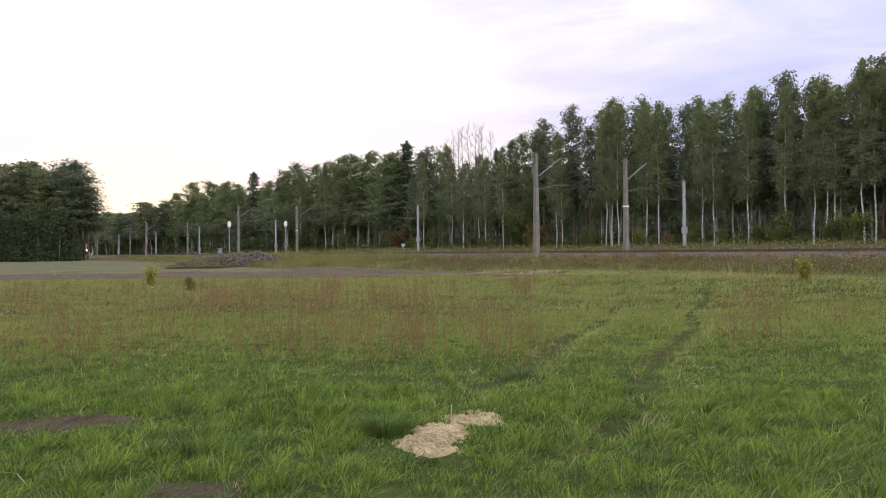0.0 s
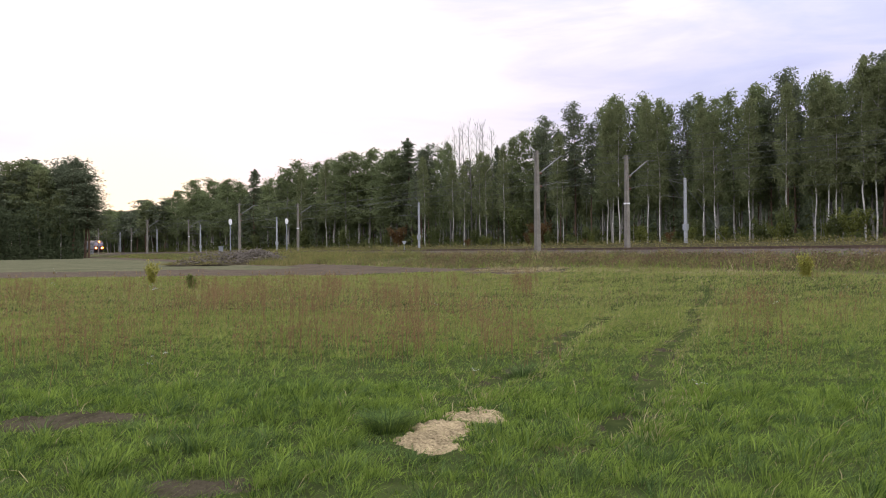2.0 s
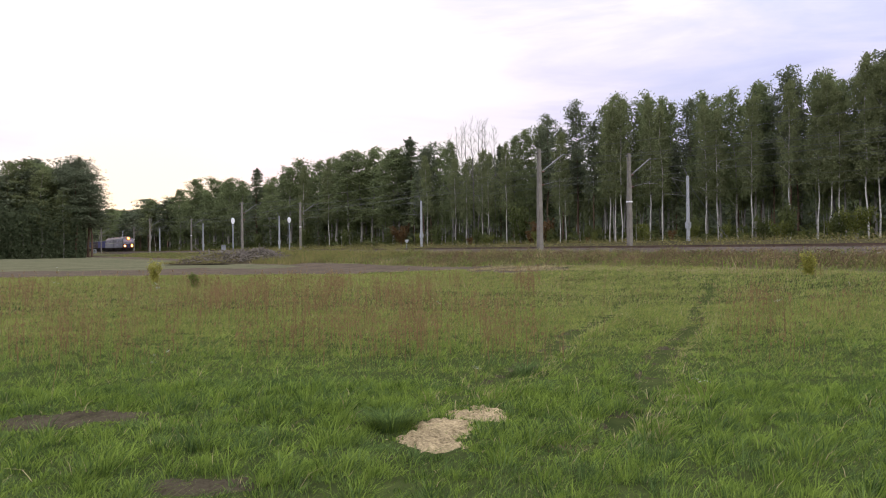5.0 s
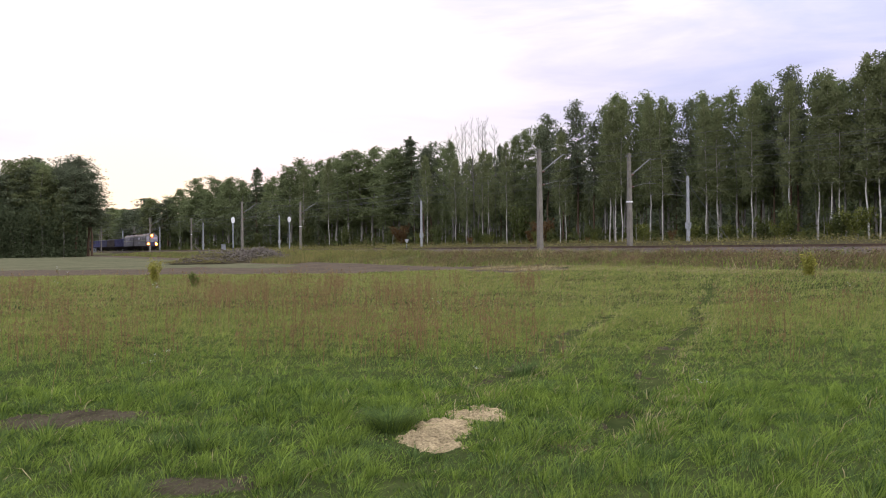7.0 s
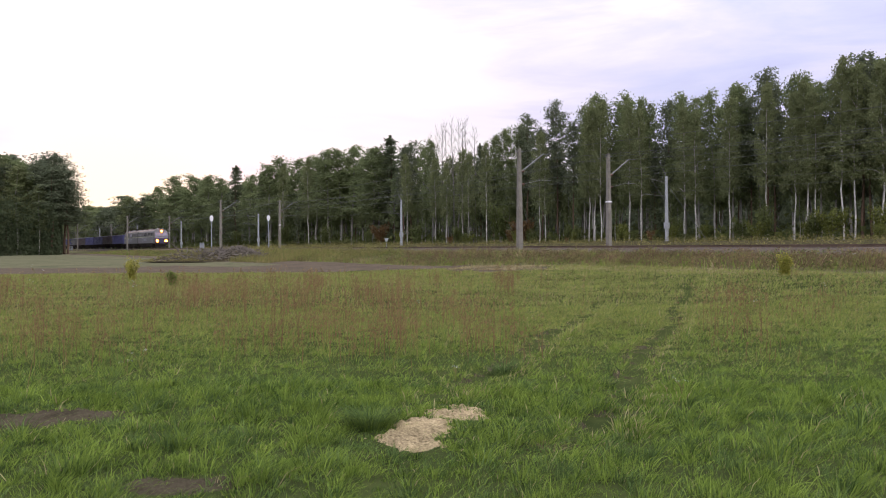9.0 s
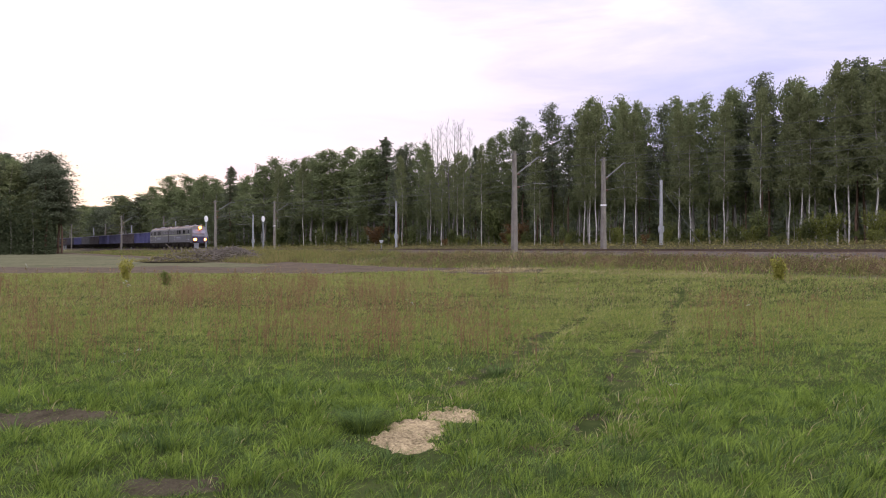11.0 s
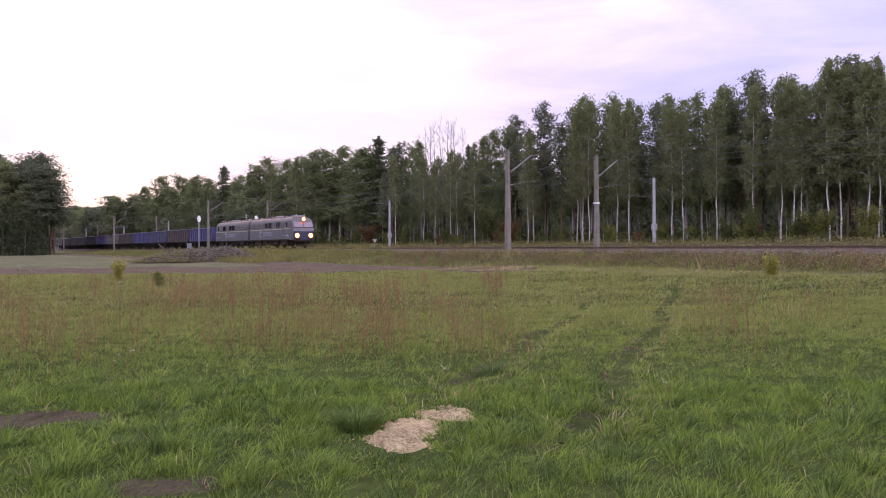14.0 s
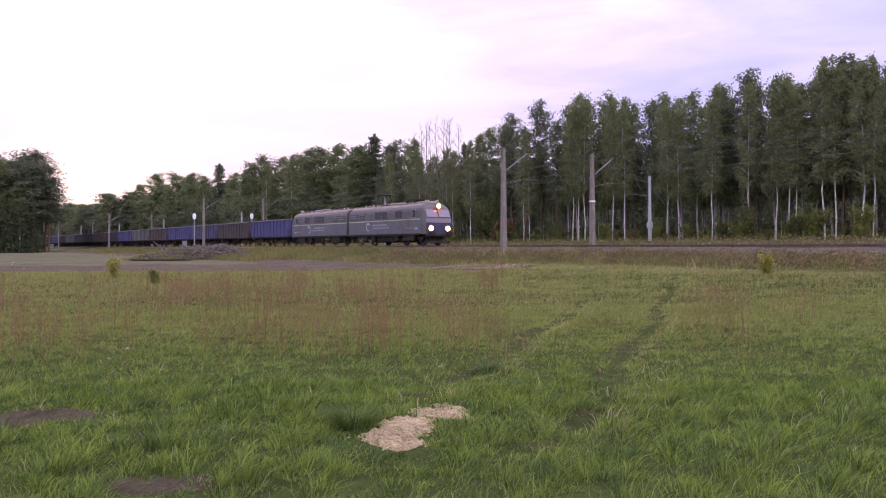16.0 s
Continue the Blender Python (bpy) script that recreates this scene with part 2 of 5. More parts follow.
def build_ground():
    ss = spaced([(-3000, -1000, 250), (-1000, -400, 40), (-400, -100, 6), (-100, 30, 2), (30, 75, 0.35), (75, 130, 5), (130, 430, 50), (430, 3000, 300)])
    oo = spaced([(-3000, -600, 300), (-600, -60, 30), (-60, -14, 3), (-14, 18, 0.6), (18, 44, 0.35), (44, 90, 4), (90, 400, 40), (400, 3000, 300)])
    S, O = np.meshgrid(ss, oo, indexing="ij")
    X = ORIGIN.x + WAY.x * S + NEAR.x * O
    Y = ORIGIN.y + WAY.y * S + NEAR.y * O
    Z = land(X, Y)
    a, b = S.shape
    verts = np.stack([X, Y, Z], -1).reshape(-1, 3).tolist()
    i = np.arange(a * b).reshape(a, b)
    quads = np.stack([i[:-1, :-1], i[1:, :-1], i[1:, 1:], i[:-1, 1:]], -1).reshape(-1, 4)
    cx, cy = X.reshape(-1)[quads].mean(1), Y.reshape(-1)[quads].mean(1)
    idx = zone(cx, cy)
    return verts, quads[:, ::-1].tolist(), idx.tolist()


def zone(x, y):
    """0 meadow, 1 ploughed strip, 2 stubble field, 3 bank, 4 forest floor."""
    s, o = track_coords(x, y)
    z = np.zeros(x.shape, int)
    rough = wave(x, y, 31, 9.0)
    z[((y > 57 + 1.5 * rough) | (o < 12.6 + 0.8 * rough)) & (o > 9)] = 1
    z[(y > 76 + 2 * wave(x, y, 33, 14.0)) & (o > 13)] = 2
    z[(o <= 9.6 + 0.7 * wave(x, y, 32, 7.0)) & (o > -14)] = 3
    z[(o <= -14)] = 4
    z[(x > 7.5 + 3 * wave(x, y, 34, 8.0)) & (z == 1)] = 0
    return z


gv, gf, gi = build_ground()
ground = new("ground", mesh_from("ground", gv, gf, [M_MEADOW, M_DIRT, M_FIELD, M_BANK, M_FLOOR], gi, True))
tagged(ground, "flat green meadow with ploughed strip, stubble field and railway bank", "ground", kind="structure")


# ---- small builders ----
def box_bm(bm, x0, x1, y0, y1, z0, z1, bevel=0.0):
    g = bmesh.ops.create_cube(bm, size=1.0)
    vs = g["verts"]
    for v in vs:
        v.co = Vector((x0 + (x1 - x0) * (v.co.x + 0.5), y0 + (y1 - y0) * (v.co.y + 0.5), z0 + (z1 - z0) * (v.co.z + 0.5)))
    if bevel:
        bmesh.ops.bevel(bm, geom=list({e for v in vs for e in v.link_edges}), offset=bevel, segments=2, affect="EDGES")
    return vs


def tube_bm(bm, points, radii, sides=8):
    """A tapered tube through points."""
    rings = []
    for i, p in enumerate(points):
        p = Vector(p)
        a, b = Vector(points[max(i - 1, 0)]), Vector(points[min(i + 1, len(points) - 1)])
        d = (b - a).normalized()
        u = d.cross(Vector((0.13, 0.97, 0.21))).normalized()
        w = d.cross(u)
        r = radii[i] if hasattr(radii, "__len__") else radii
        rings.append([bm.verts.new(p + (u * math.cos(6.2832 * k / sides) + w * math.sin(6.2832 * k / sides)) * r) for k in range(sides)])
    for r0, r1 in zip(rings, rings[1:]):
        for k in range(sides):
            bm.faces.new((r0[k], r0[(k + 1) % sides], r1[(k + 1) % sides], r1[k]))
    bm.faces.new(rings[0][::-1])
    bm.faces.new(rings[-1])


def lathe_bm(bm, axis_pts, sides=16, centre=(0, 0, 0), axis="z"):
    """Rings of (radius, height) turned round an axis."""
    rings = []
    for r, h in axis_pts:
        ring = []
        for k in range(sides):
            c, s = r * math.cos(6.2832 * k / sides), r * math.sin(6.2832 * k / sides)
            v = {"z": (c, s, h), "x": (h, c, s), "y": (s, h, c)}[axis]
            ring.append(bm.verts.new(Vector(centre) + Vector(v)))
        rings.append(ring)
    for r0, r1 in zip(rings, rings[1:]):
        for k in range(sides):
            bm.faces.new((r0[k], r0[(k + 1) % sides], r1[(k + 1) % sides], r1[k]))
    bm.faces.new(rings[0][::-1])
    bm.faces.new(rings[-1])


def part(name, bm, material, parent=None, label="", smooth=False):
    me = bpy.data.meshes.new(name)
    bmesh.ops.recalc_face_normals(bm, faces=bm.faces)
    bm.to_mesh(me)
    bm.free()
    me.materials.append(material)
    if smooth:
        me.polygons.foreach_set("use_smooth", [True] * len(me.polygons))
    ob = new(name, me)
    ob.parent = parent
    if label:
        tagged(ob, label)
    return ob


def thing(name, label, category, group="", kind=""):
    ob = new(name)
    return tagged(ob, label, category, group, kind)


def lies(ob, s, o, z, turn=0.0):
    """Stand a thing whose x axis is the train's way on the track's plan."""
    x, y = spot(s, o)
    ob.matrix_basis = pose(x, y, z, 0, 0, math.degrees(math.atan2(WAY.y, WAY.x)) + turn)


# ---- railway ----
def build_track(o_mid, label):
    tr = thing("railway_track", label, "railway track", "railway tracks", "structure")
    s0, s1 = -420.0, 130.0
    x, y = spot(0, o_mid)
    tr.matrix_basis = pose(x, y, 0, 0, 0, math.degrees(math.atan2(WAY.y, WAY.x)))
    bm = bmesh.new()
    rows = []
    n = 276
    for i in range(n):
        s = s0 + (s1 - s0) * i / (n - 1)
        zt = rail_top(s) - 0.20
        rows.append([bm.verts.new((s, c + 0.05 * random.uniform(-1, 1), zt + h + 0.02 * random.uniform(-1, 1))) for c, h in ((-2.75, -0.5), (-1.75, 0.0), (-0.9, 0.03), (0.9, 0.03), (1.75, 0.0), (2.75, -0.5))])
    for a, b in zip(rows, rows[1:]):
        for k in range(5):
            bm.faces.new((a[k], b[k], b[k + 1], a[k + 1]))
    part("ballast_bed", bm, M_BALLAST, tr, "grey crushed-stone ballast")
    for c in (-0.7535, 0.7535):
        bm = bmesh.new()
        rows = []
        prof = ((-0.06, -0.172), (-0.06, -0.155), (-0.010, -0.135), (-0.010, -0.04), (-0.034, -0.03), (-0.034, 0.0), (0.034, 0.0), (0.034, -0.03), (0.010, -0.04), (0.010, -0.135), (0.06, -0.155), (0.06, -0.172))
        for s in (s0, -100, 0, 60, s1):
            rows.append([bm.verts.new((s, c + px, rail_top(s) + pz)) for px, pz in prof])
        for a, b in zip(rows, rows[1:]):
            for k in range(len(prof)):
                q = (k + 1) % len(prof)
                bm.faces.new((a[k], b[k], b[q], a[q]))
        part("rail", bm, M_RAIL, tr, "rusty brown steel rail")
    bm = bmesh.new()
    box_bm(bm, -0.13, 0.13, -1.25, 1.25, -0.34, -0.172, 0.02)
    first = part("sleeper", bm, M_SLEEPER, tr)
    for i in range(190):
        s = -50 + 0.6 * i
        ob = first if i == 0 else new("sleeper", first.data)
        ob.parent = tr
        ob.location = (s, random.uniform(-0.01, 0.01), rail_top(s))
    return tr


build_track(0.0, "near track with rusty rails on pale stone ballast")
build_track(-4.0, "far track with rusty rails on stone ballast")


# ---- overhead line ----
def build_mast(name, label, tall, arm_side, group):
    """A concrete mast at its base; arm_side +1 when the track lies away from the camera (-y here)."""
    t = thing(name, label, "railway mast", group)
    bm = bmesh.new()
    pts = []
    for k, (z, a, b) in enumerate(((-0.6, 0.22, 0.17), (0.0, 0.22, 0.17), (tall * 0.5, 0.18, 0.145), (tall, 0.14, 0.12))):
        pts.append([bm.verts.new((sx * a * 0.9, sy * b, z)) for sx, sy in ((-1, -1), (1, -1), (1, 1), (-1, 1))])
    for r0, r1 in zip(pts, pts[1:]):
        for k in range(4):
            bm.faces.new((r0[k], r0[(k + 1) % 4], r1[(k + 1) % 4], r1[k]))
    bm.faces.new(pts[0][::-1])
    bm.faces.new(pts[-1])
    bmesh.ops.bevel(bm, geom=[e for e in bm.edges if abs(e.verts[0].co.z - e.verts[1].co.z) > 0.5], offset=0.04, segments=2, affect="EDGES")
    part("shaft", bm, M_POLE, t)
    for z in ((tall * 0.50,) if arm_side < 0 else ()):
        bm = bmesh.new()
        box_bm(bm, -0.205, 0.205, -0.175, 0.175, z, z + 0.12, 0.01)
        part("white_band", bm, M_WHITE, t, "faded white painted band")
    s = 1
    top = tall * 0.77
    bm = bmesh.new()
    tube_bm(bm, [(0, 0.1 * s, top), (0, 2.2 * s, top + 1.45), (0, 2.9 * s, top + 1.5)], 0.055, 6)
    part("cantilever_tube", bm, M_ARM, t, "slanting galvanised tube")
    bm = bmesh.new()
    tube_bm(bm, [(0, 0.1 * s, top - 0.9), (0, 1.7 * s, top - 0.55), (0, 2.9 * s, top - 0.5)], 0.018, 6)
    part("registration_arm", bm, M_ARM, t)
    for z in (top + 0.1, top - 0.86):
        bm = bmesh.new()
        lathe_bm(bm, [(0.05, 0.15), (0.09, 0.2), (0.05, 0.25), (0.09, 0.3), (0.05, 0.35), (0.09, 0.4), (0.05, 0.45)] if s > 0 else [(0.05, -0.45), (0.09, -0.4), (0.05, -0.35), (0.09, -0.3), (0.05, -0.25), (0.09, -0.2), (0.05, -0.15)], 8, (0, 0, z), "y")
        part("insulator", bm, M_INSUL, t, "brown ribbed porcelain insulator")
    bm = bmesh.new()
    box_bm(bm, -0.06, 0.06, -0.35, 0.35, tall - 0.25, tall - 0.17, 0.01)
    part("crossbar", bm, M_ARM, t)
    return t


def build_steel_mast():
    """A slim pale mast of the line along the wood, with arms towards the camera (+y)."""
    t = thing("slim_mast", "slim pale steel mast with two thin arms, at the wood's edge", "railway mast", "masts along the wood")
    bm = bmesh.new()
    tube_bm(bm, [(0, 0, -0.6), (0, 0, 3.5), (0, 0, 7.3)], (0.21, 0.19, 0.16), 8)
    part("shaft", bm, M_POLE_LIGHT, t)
    bm = bmesh.new()
    box_bm(bm, -0.24, 0.24, -0.24, 0.24, 1.5, 2.2, 0.02)
    part("switch_box", bm, M_POLE_LIGHT, t)
    bm = bmesh.new()
    tube_bm(bm, [(0, 0.1, 6.6), (0, 2.6, 6.9)], 0.035, 6)
    part("upper_arm", bm, M_ARM, t)
    bm = bmesh.new()
    tube_bm(bm, [(0, 0.1, 5.1), (0, 3.6, 5.2)], 0.032, 6)
    part("lower_arm", bm, M_ARM, t)
    bm = bmesh.new()
    tube_bm(bm, [(0, 2.6, 6.9), (0, 0.1, 4.4)], 0.028, 6)
    part("stay", bm, M_ARM, t)
    bm = bmesh.new()
    tube_bm(bm, [(0, 0, 7.25), (0.1, 0.5, 8.1)], 0.05, 6)
    part("peak", bm, M_ARM, t)
    return t


def wire(name, label, pts, sag, radius, group):
    bm = bmesh.new()
    line = []
    for a, b in zip(pts, pts[1:]):
        a, b = Vector(a), Vector(b)
        for k in range(12):
            f = k / 12
            p = a.lerp(b, f)
            line.append(p - Vector((0, 0, 4 * sag * f * (1 - f))))
    line.append(Vector(pts[-1]))
    tube_bm(bm, line, radius, 4)
    ob = part(name, bm, M_WIRE)
    return tagged(ob, label, "overhead wire", group)


NEAR_MASTS = (85.5, 13.8, -61.0, -130.5, -203.0, -275.0)
FAR_MASTS = (84.5, 12.4, -63.0, -134.5, -207.0, -279.0)
SECOND_LINE = ((53.5, 57.2), (26.7, 94.4), (-3.9, 134.0), (-34.8, 178.0), (-60.7, 213.0), (-82.6, 246.0), (-105.0, 277.0))

mast_a = build_mast("line_mast", "tall weathered concrete mast with a slanting arm", 7.6, 1, "masts of the near track")
mast_b = build_mast("line_mast", "tall concrete mast with white bands beyond the tracks", 7.9, -1, "masts of the far track")
for proto, places, o in ((mast_a, NEAR_MASTS, 2.95), (mast_b, FAR_MASTS, -6.95)):
    for i, s in enumerate(places):
        ob = proto if i == 0 else copy_thing(proto, Matrix())
        lies(ob, s, o, rail_top(s) - 0.45)
for o, places in ((0.0, NEAR_MASTS), (-4.0, FAR_MASTS)):
    wire("contact_wire", "thin contact wire over the track", [(*spot(s, o), rail_top(s) + 5.1) for s in places], 0.05, 0.009, "wires")
    wire("carrier_wire", "sagging carrier wire over the track", [(*spot(s, o), rail_top(s) + 6.6) for s in places], 0.95, 0.010, "wires")
wire("feeder_wire", "feeder wire along the mast tops", [(*spot(s, 2.7), rail_top(s) + 6.95) for s in NEAR_MASTS], 0.7, 0.010, "wires")
wire("feeder_wire", "feeder wire along the mast tops", [(*spot(s, -6.9), rail_top(s) + 7.2) for s in FAR_MASTS], 0.7, 0.010, "wires")

WOOD_WAY = Vector((0.585, -0.811))
WOOD_OUT = Vector((0.811, 0.585))
WOOD_ZERO = Vector((26.7, 94.4))


def wood(a, b):
    """A place a metres along the wood's edge line and b metres into the wood."""
    q = WOOD_ZERO + WOOD_WAY * a + WOOD_OUT * b
    return q.x, q.y


steel = build_steel_mast()
for i, (x, y) in enumerate(SECOND_LINE):
    ob = steel if i == 0 else copy_thing(steel, Matrix())
    ob.matrix_basis = pose(x, y, height(x, y) - 0.1, 0, 0, math.degrees(math.atan2(WOOD_WAY.y, WOOD_WAY.x)) + 180)
for hgt, sag, side in ((8.0, 0.5, 0.5), (6.9, 0.9, 2.6), (5.2, 0.1, 3.4)):
    wire("line_wire", "thin wire of the line along the wood", [(x - WOOD_OUT.x * side, y - WOOD_OUT.y * side, height(x, y) + hgt) for x, y in SECOND_LINE], sag, 0.009, "wires")
# the stay wire of one slim mast
x, y = SECOND_LINE[1]
gx, gy = x + WOOD_WAY.x * 4.3 + WOOD_OUT.x * 1.5, y + WOOD_WAY.y * 4.3 + WOOD_OUT.y * 1.5
wire("stay_wire", "slanting stay wire from mast to ground", [(x, y, height(x, y) + 6.4), (gx, gy, height(gx, gy))], 0.0, 0.03, "wires")


def build_signal(tall):
    t = thing("railway_signal", "white oval railway signal on a thin grey post", "railway signal", "railway signals")
    bm = bmesh.new()
    tube_bm(bm, [(0, 0, -0.4), (0, 0, tall)], 0.09, 8)
    part("post", bm, M_GREYBOX, t)
    bm = bmesh.new()
    n = 20
    rim = [(0.25 * math.sin(6.2832 * k / n), 0.42 * math.cos(6.2832 * k / n) * (1.0 if math.cos(6.2832 * k / n) > 0 else 1.15)) for k in range(n)]
    a = [bm.verts.new((-0.10, y, tall + 0.1 + z)) for y, z in rim]
    b = [bm.verts.new((0.10, y, tall + 0.1 + z)) for y, z in rim]
    for k in range(n):
        bm.faces.new((a[k], a[(k + 1) % n], b[(k + 1) % n], b[k]))
    bm.faces.new(a[::-1])
    bm.faces.new(b)
    part("signal_board", bm, M_WHITE, t, "white oval board")
    bm = bmesh.new()
    box_bm(bm, -0.35, -0.1, -0.12, 0.12, tall - 0.45, tall + 0.55, 0.03)
    part("lamp_housing", bm, M_GREYBOX, t)
    return t


sig = build_signal(4.75)
lies(sig, -60.0, 4.6, rail_top(-60) - 0.5)
sig2 = copy_thing(sig, Matrix())
lies(sig2, -65.5, -6.0, rail_top(-65) - 0.1)

cab = thing("relay_cabinet", "small grey metal relay cabinet beside the signal", "cabinet")
bm = bmesh.new()
box_bm(bm, -0.35, 0.35, -0.25, 0.25, 0.1, 1.25, 0.02)
part("housing", bm, M_GREYBOX, cab)
bm = bmesh.new()
box_bm(bm, -0.42, 0.42, -0.32, 0.32, 1.25, 1.33, 0.02)
part("lid", bm, M_GREYBOX, cab)
bm = bmesh.new()
box_bm(bm, -0.38, 0.38, -0.28, 0.28, -0.3, 0.1, 0.01)
part("plinth", bm, M_POLE, cab)
lies(cab, -61.5, 5.6, rail_top(-62) - 0.55)
for s, o in ((-214, 3.6), (-208, 3.9)):
    ob = copy_thing(cab, Matrix())
    lies(ob, s, o, rail_top(s) - 0.5)

mark = thing("track_marker", "small grey triangular trackside marker on a post", "track sign")
bm = bmesh.new()
tube_bm(bm, [(0, 0, -0.2), (0, 0, 0.8)], 0.04, 6)
part("post", bm, M_GREYBOX, mark)
bm = bmesh.new()
tri = [(-0.3, 1.15), (0.3, 1.15), (0.0, 0.6)]
a = [bm.verts.new((-0.02, y, z)) for y, z in tri]
b = [bm.verts.new((0.02, y, z)) for y, z in tri]
bm.faces.new(a)
bm.faces.new(b[::-1])
for k in range(3):
    bm.faces.new((a[k], b[k], b[(k + 1) % 3], a[(k + 1) % 3]))
part("plate", bm, M_POLE_LIGHT, mark)
lies(mark, -26.0, -6.6, rail_top(-26) - 0.1)


# ---- trees ----
REF = 20.0  # the height at which tree meshes are made


def tubes_mesh(name, tubes, material, sides=6):
    verts, faces = [], []
    for pts, rad in tubes:
        base = len(verts)
        pts = np.array(pts, float)
        for i, p in enumerate(pts):
            d = pts[min(i + 1, len(pts) - 1)] - pts[max(i - 1, 0)]
            d /= np.linalg.norm(d) + 1e-9
            u = np.cross(d, (0.13, 0.97, 0.21))
            u /= np.linalg.norm(u)
            w = np.cross(d, u)
            for k in range(sides):
                a = 6.2832 * k / sides
                verts.append((p + (u * math.cos(a) + w * math.sin(a)) * rad[i]).tolist())
        for i in range(len(pts) - 1):
            for k in range(sides):
                q = (k + 1) % sides
                faces.append((base + i * sides + k, base + i * sides + q, base + (i + 1) * sides + q, base + (i + 1) * sides + k))
    return mesh_from(name, verts, faces, [material], None, True)


def leaves_mesh(name, rng, centres, sizes, droop, material, flat=0.0, long=1.6):
    """One small pointed leaf spray at each centre."""
    n = len(centres)
    c = np.array(centres)
    d = rng.normal(size=(n, 3))
    d[:, 2] = d[:, 2] * (1 - flat) - droop
    d /= np.linalg.norm(d, axis=1)[:, None]
    e = np.cross(d, rng.normal(size=(n, 3)))
    e /= np.linalg.norm(e, axis=1)[:, None] + 1e-9
    s = np.array(sizes)[:, None]
    v = np.stack([c - d * s * long * 0.4 - e * s * 0.5, c - d * s * long * 0.4 + e * s * 0.5, c + d * s * long * 0.6], 1)
    return fast_tris(name, v, [material], np.zeros(n, int))


def fast_tris(name, v, mats, index):
    """v: (n, k, 3) blades: a triangle (k = 3), or two pairs and a tip (k = 5)."""
    n, k = v.shape[:2]
    tri = np.array([[0, 1, 2]] if k == 3 else [[0, 1, 2], [1, 3, 2], [2, 3, 4]])
    f = ((np.arange(n) * k)[:, None, None] + tri[None]).reshape(-1)
    me = bpy.data.meshes.new(name)
    me.vertices.add(n * k)
    me.vertices.foreach_set("co", v.reshape(-1).astype(np.float32))
    me.loops.add(len(f))
    me.loops.foreach_set("vertex_index", f.astype(np.int32))
    me.polygons.add(len(f) // 3)
    me.polygons.foreach_set("loop_start", np.arange(0, len(f), 3, dtype=np.int32))
    for m in mats:
        me.materials.append(m)
    me.polygons.foreach_set("material_index", np.repeat(index, len(tri)).astype(np.int32))
    me.update(calc_edges=True)
    return me


